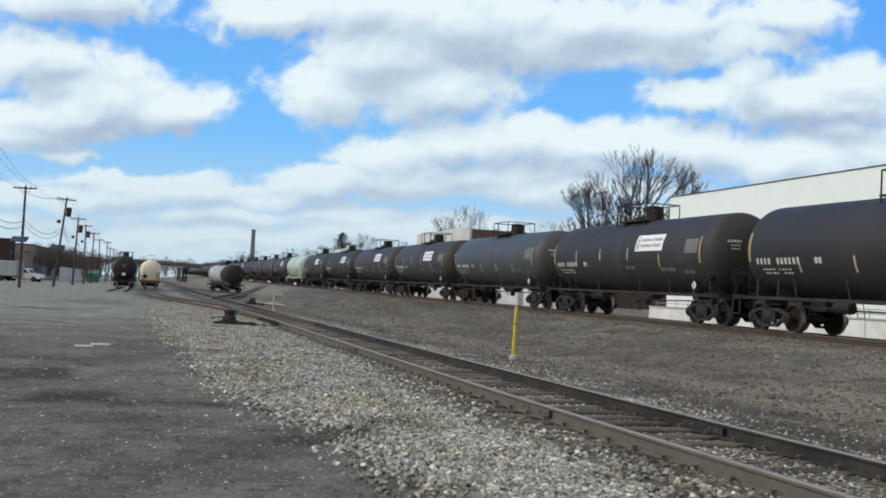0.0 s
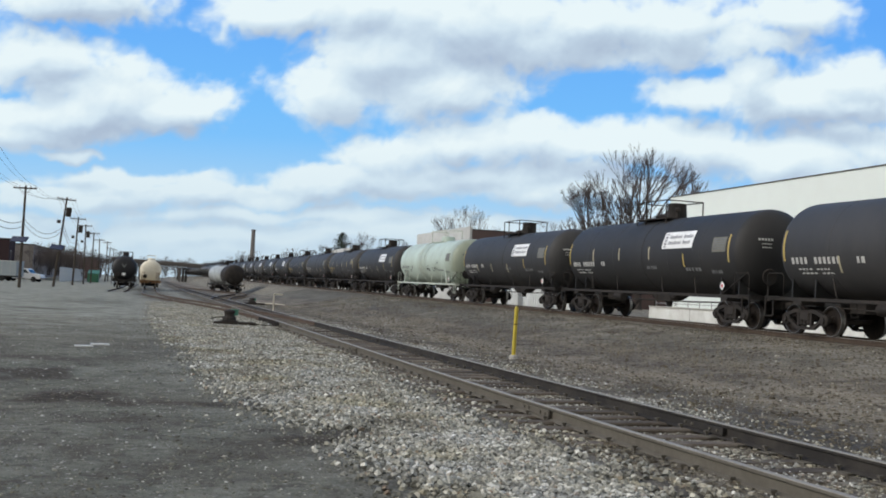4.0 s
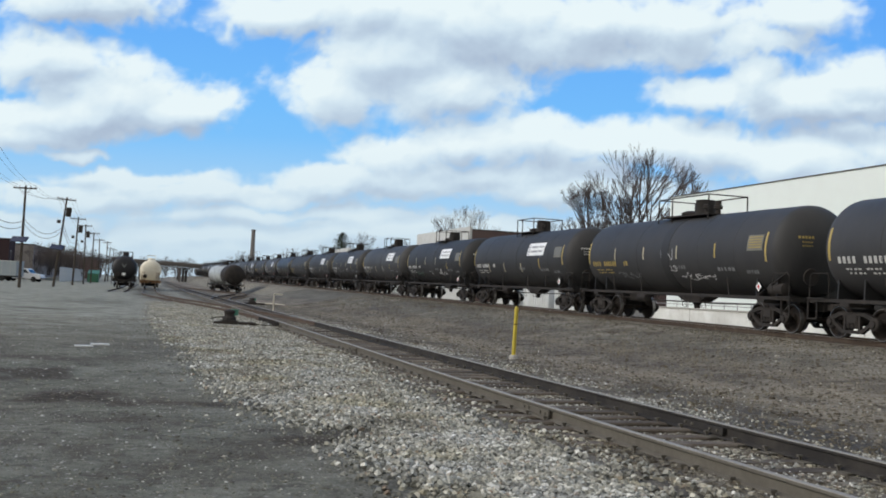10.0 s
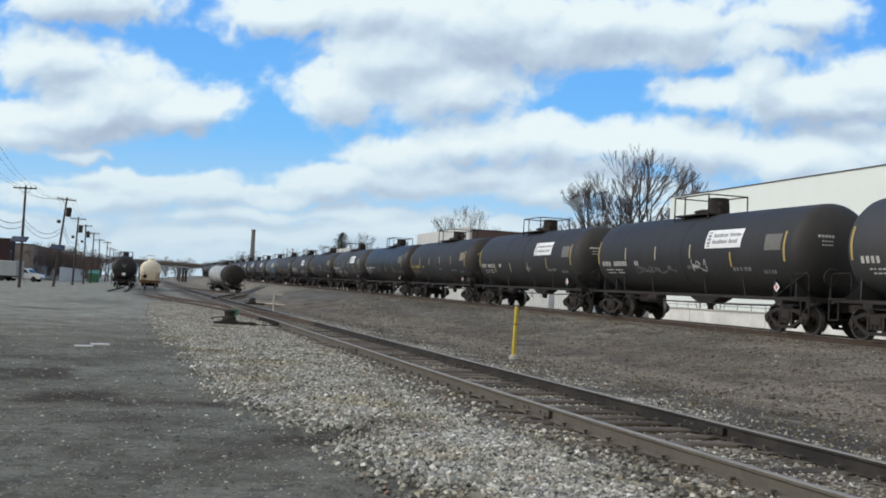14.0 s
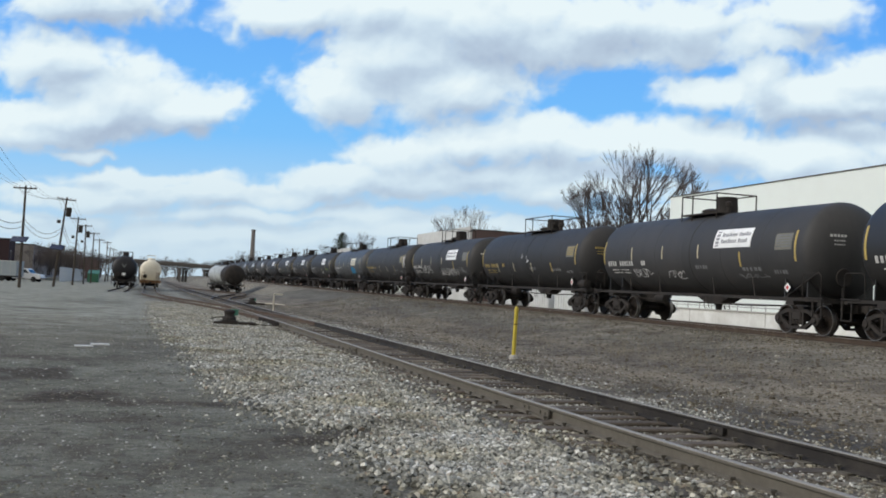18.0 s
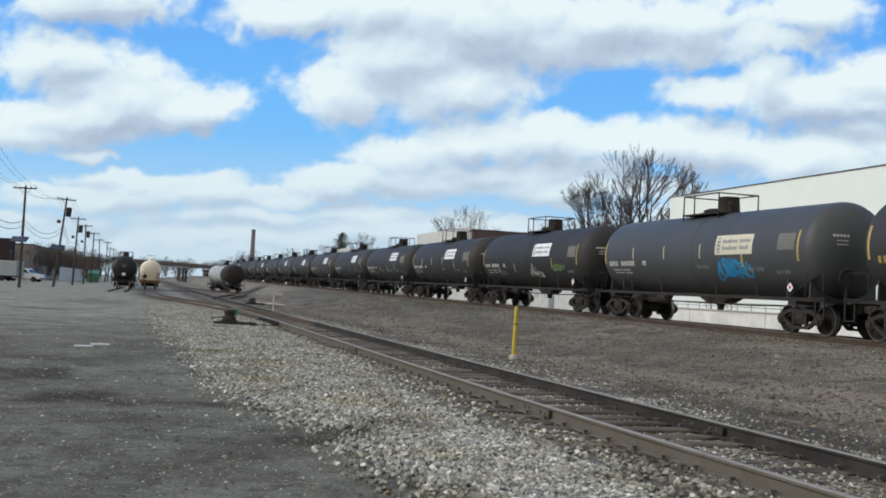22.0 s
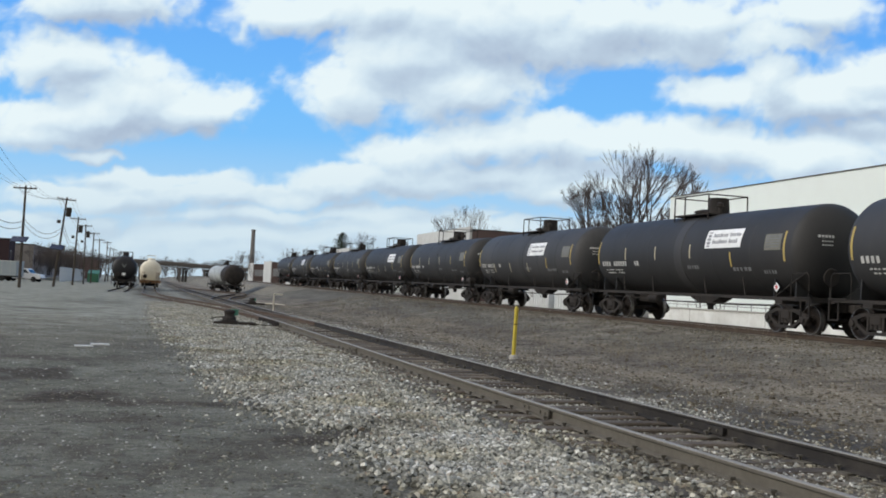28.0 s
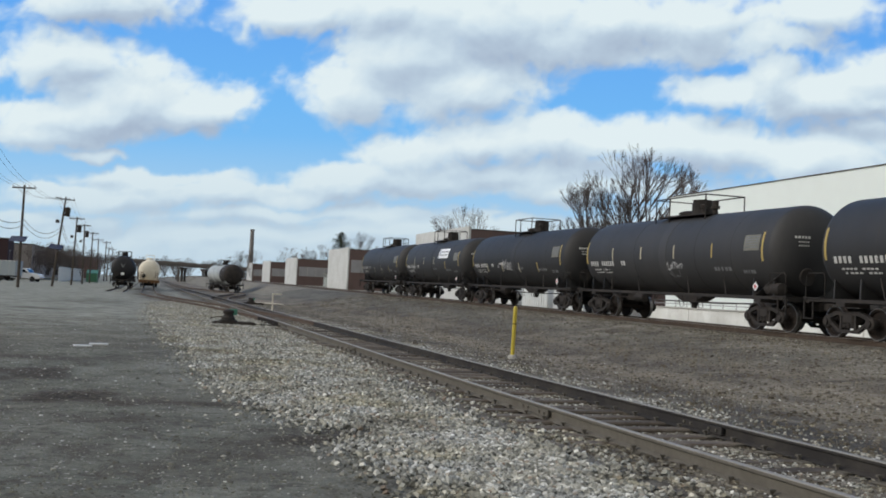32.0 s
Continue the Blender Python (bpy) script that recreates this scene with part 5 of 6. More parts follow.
def put_tree(src, x, y, scale, turn):
    copy_thing(src, Matrix.Translation((x, y, 0.8)) @ Matrix.Rotation(radians(turn), 4, "Z") @ Matrix.Scale(scale, 4))


for x, y, k, w in ((11.5, 165, 0.9, 40), (21.5, 118, 0.72, 100), (14.5, 112, 0.66, 170), (24.0, 110, 0.62, 250), (17.0, 128, 0.8, 310), (9.0, 185, 0.95, 15),
                   (-31, 255, 0.95, 75), (-37, 270, 0.85, 200), (-9.0, 215, 0.95, 260), (-2.5, 225, 1.0, 130), (-46, 300, 1.0, 20), (-63, 330, 0.95, 140),
                   (-74, 360, 1.0, 290), (-56, 340, 0.8, 80), (-13, 240, 0.85, 10), (-86, 400, 0.9, 55), (-92, 410, 0.8, 190)):
    put_tree(small, x, y, k, w)
for x, y, k, w in ((-22.5, 262, 0.92, 50), (-27.5, 275, 0.8, 170), (1.0, 205, 0.9, 120)):
    put_tree(mid, x, y, k, w)
conifer("dark pine behind the warehouses", Matrix.Translation((-26.8, 260, 0.8)), 14.6, 5)
for x, y, k, w in ((-118, 440, 0.8, 10), (-126, 450, 0.9, 80), (-110, 460, 0.8, 150), (-133, 445, 0.75, 220), (-104, 450, 0.7, 300), (-140, 460, 0.85, 40), (-98, 470, 0.8, 120), (-121, 470, 0.9, 200)):
    put_tree(small, x, y, k, w)
rngf = random.Random(17)
for i in range(44):
    y = rngf.uniform(410, 640)
    put_tree(small, rngf.uniform(-0.33, -0.2) * y, y, rngf.uniform(0.6, 0.95) * y / 520, rngf.uniform(0, 360))
for i in range(14):
    y = rngf.uniform(340, 430)
    put_tree(small, rngf.uniform(-0.37, -0.315) * y, y, rngf.uniform(0.6, 0.85), rngf.uniform(0, 360))
# brush between the white fence and the long shed
for i in range(26):
    p = trk(rngf.uniform(-23, -18), rngf.uniform(205, 305))
    put_tree(small, p.x, p.y, rngf.uniform(0.4, 0.6), rngf.uniform(0, 360))
# scrub and woods along the far edge of the lot
rngw = random.Random(8)
for i in range(34):
    y = rngw.uniform(205, 330)
    u = rngw.uniform(-0.50, -0.325)
    put_tree(small, u * y, y, rngw.uniform(0.42, 0.62), rngw.uniform(0, 360))


# ---- left side: pole line, fence, vehicles, parked cars ----
LENS = material("solar_glass", (0.02, 0.03, 0.07), 0.15)
METAL = worn("galvanised", (0.4, 0.41, 0.42), (0.25, 0.25, 0.25), (0.4, 0.6), metal=0.7, grain=9, big=1)


def utility_pole(s, lean, height, solar, drum, across=-10.9):
    base = trk(across, s, yard_z(s) - SIDE_Z)
    p = thing("utility_pole", "weathered wooden utility pole with a crossarm" + (" and a solar panel" if solar else ""), "utility pole", Matrix.Translation(base) @ Matrix.Rotation(radians(lean), 4, "Y"), group="pole line along the lot")
    part("shaft", Geo().lathe((0, 0, -0.4), (0, 0, 1), [(0, 0.155), (height * 0.5, 0.13), (height + 0.4, 0.1)], 10), POLE_WOOD, p)
    part("crossarm", Geo().box((-1.15, -0.17, height - 0.35), (1.15, -0.06, height - 0.22), cut=0.01), POLE_WOOD, p)
    for x in (-1.05, -0.55, 0.55, 1.05):
        part("insulator", Geo().lathe((x, -0.11, height - 0.22), (0, 0, 1), [(0, 0.03), (0.05, 0.06), (0.1, 0.03), (0.14, 0.05), (0.18, 0.02)], 8), METAL, p)
    for sx in (-1, 1):
        part("brace", Geo().rod((0, -0.14, height - 1.0), (sx * 0.6, -0.14, height - 0.33), 0.02, 4), METAL, p)
    if solar:
        part("solar_panel", Geo().box((-0.8, -0.03, -0.42), (0.8, 0.03, 0.42), Matrix.Translation((-0.05, -0.55, 4.75)) @ Matrix.Rotation(radians(-52), 4, "X"), cut=0.0), LENS, p, "tilted dark blue solar panel")
        part("panel_bracket", Geo().pipe([(0, -0.1, 4.2), (0, -0.5, 4.5), (0, -0.1, 4.9)], 0.03), METAL, p)
    if drum:
        part("transformer", Geo().lathe((0.5, -0.1, height - 2.3), (0, 0, 1), [(0, 0.27), (0.05, 0.31), (1.05, 0.31), (1.1, 0.2), (1.15, 0.05)], 14), GEAR, p, shade=True)
        part("junction_box", Geo().box((-0.75, -0.1, height - 3.2), (-0.35, 0.1, height - 2.8), cut=0.03), GEAR, p)
    return [p.matrix_basis @ Vector((x, -0.11, height - 0.04)) for x in (-1.05, -0.55, 0.55, 1.05)] + [p.matrix_basis @ Vector((0.14, 0, height - 3.4)), p.matrix_basis @ Vector((0.14, 0, height - 3.9))]


POLES = [(104.5, 0.0, 10.1, True, False, -12.2), (125.5, 5.2, 10.8, True, True), (156, 1.5, 10.2, False, True), (181, -1.0, 10.4, False, True),
         (203, 0.5, 10.0, False, False), (234, -2.0, 9.8, False, False), (268, 0.5, 10.4, False, False), (285, 1.0, 9.4, False, False), (318, 0.0, 9.8, False, False)]
hooks = [utility_pole(*row) for row in POLES]
hooks.insert(0, [trk(-10.9 + x, 62, z) for x, z in ((-1.05, 10.3), (-0.55, 10.3), (0.55, 10.3), (1.05, 10.3), (0.14, 6.6), (0.14, 6.1))])


def wires():
    for j in range(len(hooks) - 1):
        for k, (a, b) in enumerate(zip(hooks[j], hooks[j + 1])):
            sag = 0.7 if k < 4 else 1.2
            pts = [a.lerp(b, i / 12) - Vector((0, 0, sag * 4 * (i / 12) * (1 - i / 12))) for i in range(13)]
            tagged(part("overhead_wire", Geo().pipe(pts, 0.012 if k < 4 else 0.028, 4), WIRE), "thin black overhead wire slung between poles", "wire", "wires of the pole line")


wires()
FENCE_WHITE = worn("fence_white", (0.6, 0.6, 0.58), (0.4, 0.39, 0.36), (0.7, 0.9), grain=3, big=0.5)


def yard_fence():
    """White board fence along the far edge of the lot."""
    f = thing("board_fence", "long white board fence at the edge of the lot", "fence")
    for i in range(40):
        s = 203 + 1.9 * i
        a = -16.6
        part("board", FENCE_BOARD, None, f, m=facing(a, s, -0.45))
    part("rail", slab(-16.72, -16.64, 203, 279, 1.9, 2.02), FENCE_WHITE, f)


FENCE_BOARD = mesh("board", Geo().box((0.14, -0.03, 0.05), (1.74, 0.03, 2.9), cut=0.0), FENCE_WHITE)
yard_fence()
LOT_WALL = worn("far_wall_brown", (0.33, 0.3, 0.285), (0.2, 0.18, 0.17), (0.85, 0.95), grain=2, big=0.3)


def low_building(name, label, a0, a1, s0, s1, h, mat, windows=0):
    b = thing(name, label, "building")
    part("wall", slab(a0, a1, s0, s1, 0, h), mat, b)
    part("roof", slab(a0 - 0.15, a1 + 0.15, s0 - 0.15, s1 + 0.15, h, h + 0.25), ROOF, b)
    for i in range(windows):
        w = part("window", slab(a1, a1 + 0.03, s0 + 2 + 4 * i, s0 + 4 + 4 * i, h * 0.4, h * 0.7), LENS, b)
        part("window_frame", slab(a1 + 0.03, a1 + 0.06, s0 + 1.9 + 4 * i, s0 + 4.1 + 4 * i, h * 0.7, h * 0.7 + 0.12), CONCRETE, w)


low_building("brick_house", "dark red brick building with a flat roof at the lot's edge", -40, -27.3, 214, 223, 7.5, DARK_BRICK, 1)
low_building("long_shed", "long low brown shed behind the fence", -40, -24, 226, 300, 6.9, LOT_WALL, 9)
low_building("brick_shop", "small red brick shop beyond the fence", -20, -14.5, 305, 322, 6.0, BRICK, 2)
low_building("grey_depot", "grey flat-roofed depot far down the lot", -34, -20, 330, 372, 6.5, PANEL_GREY, 6)

GLASS = material("car_glass", (0.02, 0.025, 0.03), 0.06)
TYRE = worn("tyre", (0.02, 0.02, 0.02), (0.05, 0.05, 0.05), (0.8, 0.95))
CAR_WHITE = worn("white_car_paint", (0.72, 0.73, 0.74), (0.5, 0.5, 0.48), (0.2, 0.35), grain=3, big=0.5, amount=0.3)
VAN_GREY = worn("pale_van_paint", (0.24, 0.28, 0.31), (0.3, 0.33, 0.35), (0.3, 0.45), grain=3, big=0.5)
LAMP_RED = material("tail_lamp", (0.35, 0.02, 0.02), 0.25)
LAMP_CLEAR = material("head_lamp", (0.6, 0.6, 0.6), 0.1)
CHROME = material("chrome", (0.6, 0.6, 0.62), 0.15, 1.0)


def wheels_of(car, xs, half, r):
    for x in xs:
        for y in (-half, half):
            w = 1 if y > 0 else -1
            t = part("wheel", Geo().lathe((x, y - w * 0.2, r), (0, w, 0), [(0, r * 0.6), (0.0, r * 0.94), (0.03, r), (0.19, r), (0.22, r * 0.92), (0.22, r * 0.6)], 18), TYRE, car)
            part("rim", Geo().lathe((x, y - w * 0.06, r), (0, w, 0), [(0, r * 0.6), (0.05, r * 0.58), (0.03, r * 0.2), (0.06, 0.05)], 14), METAL, t)


def pickup():
    c = thing("pickup_truck", "white pickup truck parked at the lot's edge", "pickup truck", Matrix.Translation((-71.2, 167.5, -0.43)) @ Matrix.Scale(1.2, 4))
    body = ((-2.8, 0.5), (-2.8, 1.12), (-2.72, 1.16), (-0.75, 1.16), (-0.7, 1.2), (-0.35, 1.78), (-0.2, 1.84), (0.75, 1.84), (0.9, 1.78), (1.45, 1.2), (2.55, 1.1), (2.75, 0.98), (2.8, 0.5), (2.3, 0.42), (-2.3, 0.42))
    part("body", Geo().extrude(body, pose(0, -0.95, 0), 1.9), CAR_WHITE, c)
    for y in (-0.965, 0.95):
        part("side_window", Geo().extrude(((-0.25, 1.25), (-0.08, 1.7), (0.68, 1.7), (1.1, 1.25)), pose(0, y, 0), 0.015), GLASS, c)
        part("mirror", Geo().box((1.0, y - 0.12 if y < 0 else y + 0.02, 1.2), (1.12, y + 0.0 if y < 0 else y + 0.16, 1.4), cut=0.02), GEAR, c)
    part("windscreen", Geo().box((-0.01, -0.8, 0), (0.01, 0.8, 0.66), Matrix.Translation((1.43, 0, 1.24)) @ Matrix.Rotation(radians(-43), 4, "Y")), GLASS, c)
    part("bumper", Geo().box((2.74, -0.93, 0.45), (2.92, 0.93, 0.68), cut=0.03), CHROME, c)
    for y in (-0.8, 0.55):
        part("headlight", Geo().box((2.72, y, 0.8), (2.8, y + 0.26, 0.96), cut=0.01), LAMP_CLEAR, c)
        part("tail_light", Geo().box((-2.83, y, 0.8), (-2.78, y + 0.16, 1.08), cut=0.01), LAMP_RED, c)
    wheels_of(c, (-1.75, 1.85), 0.97, 0.38)


def box_van():
    c = thing("box_trailer", "long pale grey-blue box trailer parked at the lot's edge", "trailer", Matrix.Translation((-75.1, 163, -0.43)) @ Matrix.Scale(1.2, 4))
    part("box", Geo().box((-5.2, -1.2, 0.75), (4.4, 1.2, 2.75), cut=0.06), VAN_GREY, c)
    part("frame", Geo().box((-5.1, -1.0, 0.55), (4.3, 1.0, 0.75)), GEAR, c)
    part("roof_trim", Geo().box((-5.22, -1.22, 2.75), (4.42, 1.22, 2.8)), CAR_WHITE, c)
    part("rear_door", Geo().box((-5.23, -1.1, 0.85), (-5.2, 1.1, 2.65)), CAR_WHITE, c)
    for i in range(8):
        part("side_post", Geo().box((-4.9 + 1.2 * i, -1.22, 0.8), (-4.84 + 1.2 * i, -1.2, 2.7)), METAL, c)
    wheels_of(c, (-3.6, 2.4), 1.1, 0.4)


pickup()
box_van()


def dumpster():
    c = thing("dumpster", "green steel dumpster by the fence", "dumpster", facing(-11.6, 226, -0.45))
    prof = ((-2.2, 0.1), (-2.4, 1.9), (2.4, 2.6), (2.2, 0.1))
    part("bin", Geo().extrude(prof, pose(0, -1.1, 0), 2.2), GREEN, c)
    part("lid", Geo().box((-2.5, -1.15, 0), (2.5, 1.15, 0.06), Matrix.Translation((0, 0, 2.28)) @ Matrix.Rotation(radians(-8.3), 4, "Y")), GREEN, c)


GREEN = worn("green_paint", (0.05, 0.17, 0.1), (0.06, 0.1, 0.07), (0.5, 0.7), grain=6, big=1)
dumpster()

# parked tank cars in the yard
cream = tank_car(TANK_CREAM, TANK_CREAM, "cream tank car with brown rust parked on a yard track", "pale")
cream.matrix_basis = facing(0.15, 154.6, yard_z(154.6))
tagged(cream, group="parked tank cars")
RUST_TRIM = worn("rust_trim", (0.16, 0.09, 0.05), (0.3, 0.2, 0.12), (0.7, 0.9), grain=8, big=1.5)
for y in (-1.0, 1.0):
    part("end_ladder", Geo().box((-7.62, y - 0.2, 0.6), (-7.56, y - 0.15, 2.5)).box((-7.62, y + 0.15, 0.6), (-7.56, y + 0.2, 2.5)), RUST_TRIM, cream, "rusty end ladder")
    for i in range(5):
        part("rung", Geo().box((-7.61, y - 0.2, 0.9 + 0.32 * i), (-7.57, y + 0.2, 0.95 + 0.32 * i)), RUST_TRIM, cream)
part("end_sill", Geo().box((-7.74, -1.45, 0.8), (-7.6, 1.45, 1.2), cut=0.02), RUST_TRIM, cream, "rusty end sill")
grey = tank_car(TANK_GREY, GEAR, "old grey and black streaked tank car parked on a yard track")
grey.matrix_basis = facing(11.45, 157.0, yard_z(157), 6.8)
tagged(grey, group="parked tank cars")
# added dark skin on the near end: grime, plus that end's shade as colour
part("sooty_head", Geo().lathe((0, 0, ZC), (1, 0, 0), [(q - 0.006, r + 0.004) for q, r in tank_rings(7.42, RT, 0.72)[:10]], 48), GEAR, grey, "dirty black end with its shade painted in", shade=True)


# ---- near the siding ----
def marker_post():
    p = thing("marker_post", "leaning yellow pipe marker post in a concrete footing", "marker post", Matrix.Translation(trk(8.7, 22.75, -0.06)) @ Matrix.Rotation(radians(1.2), 4, "Y"))
    part("pipe", Geo().lathe((0, 0, 0), (0, 0, 1), [(0, 0.048), (1.1, 0.048), (1.13, 0.052), (1.2, 0.05), (1.24, 0.03), (1.25, 0.008)], 14), POST_YELLOW, p, shade=True)
    part("band", Geo().lathe((0, 0, 0.8), (0, 0, 1), [(0, 0.05), (0.02, 0.05)], 14), GEAR, p)
    part("footing", Geo().lathe((0, 0, -0.05), (0, 0, 1), [(0, 0.11), (0.08, 0.1), (0.1, 0.07)], 12), CONCRETE, p)


marker_post()


def switch_stand(a, s, big=True):
    k = 1.0 if big else 0.8
    p = thing("switch_stand", "low dark iron switch stand with a green target", "switch stand", facing(a, s, yard_z(s) - SIDE_Z - 0.02))
    part("tie", Geo().box((-0.42, -0.9, -0.1), (-0.18, 0.55, 0.12), cut=0.01), DARK_TIE, p)
    part("tie", Geo().box((0.18, -0.85, -0.1), (0.42, 0.45, 0.12), cut=0.01), DARK_TIE, p)
    part("base", Geo().box((-0.32, -0.28, 0.12), (0.32, 0.28, 0.18), cut=0.01), GEAR, p)
    part("housing", Geo().lathe((0, 0, 0.18), (0, 0, 1), [(0, 0.24), (0.08, 0.23), (0.14, 0.17), (0.22 * k, 0.16), (0.25 * k, 0.19), (0.32 * k, 0.19), (0.36 * k, 0.06)], 12), GEAR, p)
    part("lever", Geo().pipe([(0, 0.05, 0.3), (0.1, 0.4, 0.26), (0.1, 0.62, 0.2)], 0.022), GEAR, p)
    part("staff", Geo().rod((0, 0, 0.4), (0, 0, 0.56 * k), 0.02), GEAR, p)
    part("target", Geo().box((-0.015, -0.3, 0.34 * k), (0.015, -0.03, 0.56 * k), cut=0.0), TEAL, p, "faded green target")
    part("throw_rod", Geo().rod((0, -0.2, 0.06), (0, -2.4, 0.03), 0.02), GEAR, p)


TEAL = worn("faded_green", (0.06, 0.2, 0.14), (0.1, 0.15, 0.12), (0.5, 0.7), grain=10, big=2)
switch_stand(2.75, 34.9)
switch_stand(7.35, 73.5, False)


def cross_post():
    p = thing("derail_marker", "pale wooden marker post with a short arm", "marker post", facing(6.75, 55.5, ground_z(*trk(6.75, 55.5)[:2]) - 0.02))
    part("post", Geo().box((-0.035, -0.035, 0), (0.035, 0.035, 1.05), cut=0.01), PALE_WOOD, p)
    part("arm", Geo().box((-0.03, -0.5, 0.98), (0.03, 0.0, 1.05)), PALE_WOOD, p)


PALE_WOOD = worn("pale_timber", (0.6, 0.55, 0.46), (0.25, 0.22, 0.18), (0.7, 0.9), grain=8, big=1.5)
cross_post()
pipe_ends = [trk(a, s) for a, s in ((7.9, 81.5), (10.45, 78.6))]
for p in pipe_ends:
    p.z = ground_z(p.x, p.y) + 0.04
tagged(part("loose_pipe", Geo().rod(*pipe_ends, 0.045, 8), PALE_WOOD), "long pale pipe lying on the dirt by the siding", "pipe")
PAPER = worn("pale_board", (0.5, 0.5, 0.49), (0.35, 0.34, 0.33), (0.6, 0.8), grain=6, big=2)
for a, s, w, r in ((-1.18, 21.1, 0.17, 10), (-0.9, 21.75, 0.19, 2)):
    b = tagged(part("scrap_board", Geo().box((-0.16, -w, 0.0), (0.16, w, 0.025), cut=0.005), PAPER, m=facing(a, s, ground_z(*trk(a, s)[:2]) + 0.002, r)), "pale flat scrap board lying on the dirt", "board", "scrap boards on the lot")


# ---- rail fittings on the near stretch of the siding ----
def fittings():
    plate = mesh("tie_plate", Geo().box((-0.09, -0.17, 0), (0.09, 0.17, 0.016), cut=0.004), RAIL_SIDE)
    spike = mesh("spike", Geo().box((-0.012, -0.012, 0), (0.012, 0.012, 0.035)).box((-0.02, -0.022, 0.035), (0.02, 0.03, 0.055)), RAIL_SIDE)
    rng = random.Random(4)
    s = 4.0
    while s < 24:
        for off in (-HALF_GAUGE, HALF_GAUGE):
            m = facing(side_across(s) + off, s, yard_z(s) - 0.172)
            part("tie_plate", plate, None, siding, m=m)
            for dx, dy in ((-0.06, 0.1), (0.06, -0.1)):
                part("spike", spike, None, siding, m=facing(side_across(s) + off + dy, s + dx, yard_z(s) - 0.158, 0 if dy < 0 else 180))
        s += 0.53
    bar = ((-0.46, 0.035), (0.46, 0.035), (0.46, 0.12), (-0.46, 0.12))
    for s, off in ((11.4, -1), (10.1, 1), (22.4, -1), (26.8, 1), (34.0, -1), (34.6, 1)):
        for side in (-1, 1):
            m = facing(side_across(s) + off * HALF_GAUGE + side * 0.022, s, yard_z(s) - 0.16, -1.5)
            jb = part("joint_bar", cached(("joint_bar", off), lambda: Geo().extrude(bar, pose(0, -0.012, 0), 0.024), RAIL_SIDE if off < 0 else RAIL_DARK), None, siding, m=m)
            for x in (-0.36, -0.2, 0.2, 0.36):
                part("bolt", cached(("bolt", x), lambda: Geo().lathe((x, -0.03, 0.078), (0, 1, 0), [(0, 0.018), (0.06, 0.018)], 6), RAIL_SIDE), None, jb)


fittings()
brace = mesh("rail_brace", Geo().extrude(((-0.09, 0), (0.09, 0), (0.07, 0.04), (0.03, 0.13), (-0.03, 0.13), (-0.07, 0.04)), pose(0, 0, 0), 0.2), GEAR)
for i in range(9):
    s = 35.6 + 0.62 * i
    part("rail_brace", brace, None, siding, m=facing(side_across(s) - HALF_GAUGE - 0.05, s, yard_z(s) - 0.158))


# ---- ballast and weeds ----
def island_material(name, stops):
    m = material(name, (0.3, 0.3, 0.3), 0.9)
    t = Tree(m)
    col = t.ramp(t.n("NewGeometry").outputs["Random Per Island"], stops)
    fine = t.noise(t.coords(), 60, 4)
    col = t.mix(t.ramp(fine, [(0.45, (0, 0, 0)), (0.75, (0.5, 0.5, 0.5))]), col, (0.14, 0.13, 0.11))
    grime = t.ramp(t.noise(t.coords(), 0.8, 5, 0.6), [(0.36, (0.58, 0.56, 0.52)), (0.48, (0.96, 0.94, 0.88)), (0.6, (1, 1, 1))])
    col = t.mix(1.0, col, grime, "MULTIPLY")
    ochre = t.ramp(t.noise(t.coords(), 0.55, 5, 0.6), [(0.52, (1, 1, 1)), (0.64, (1.0, 0.965, 0.85))])
    t.base(t.mix(1.0, col, ochre, "MULTIPLY"))
    t.bump(fine, 0.3, 0.004)
    return m


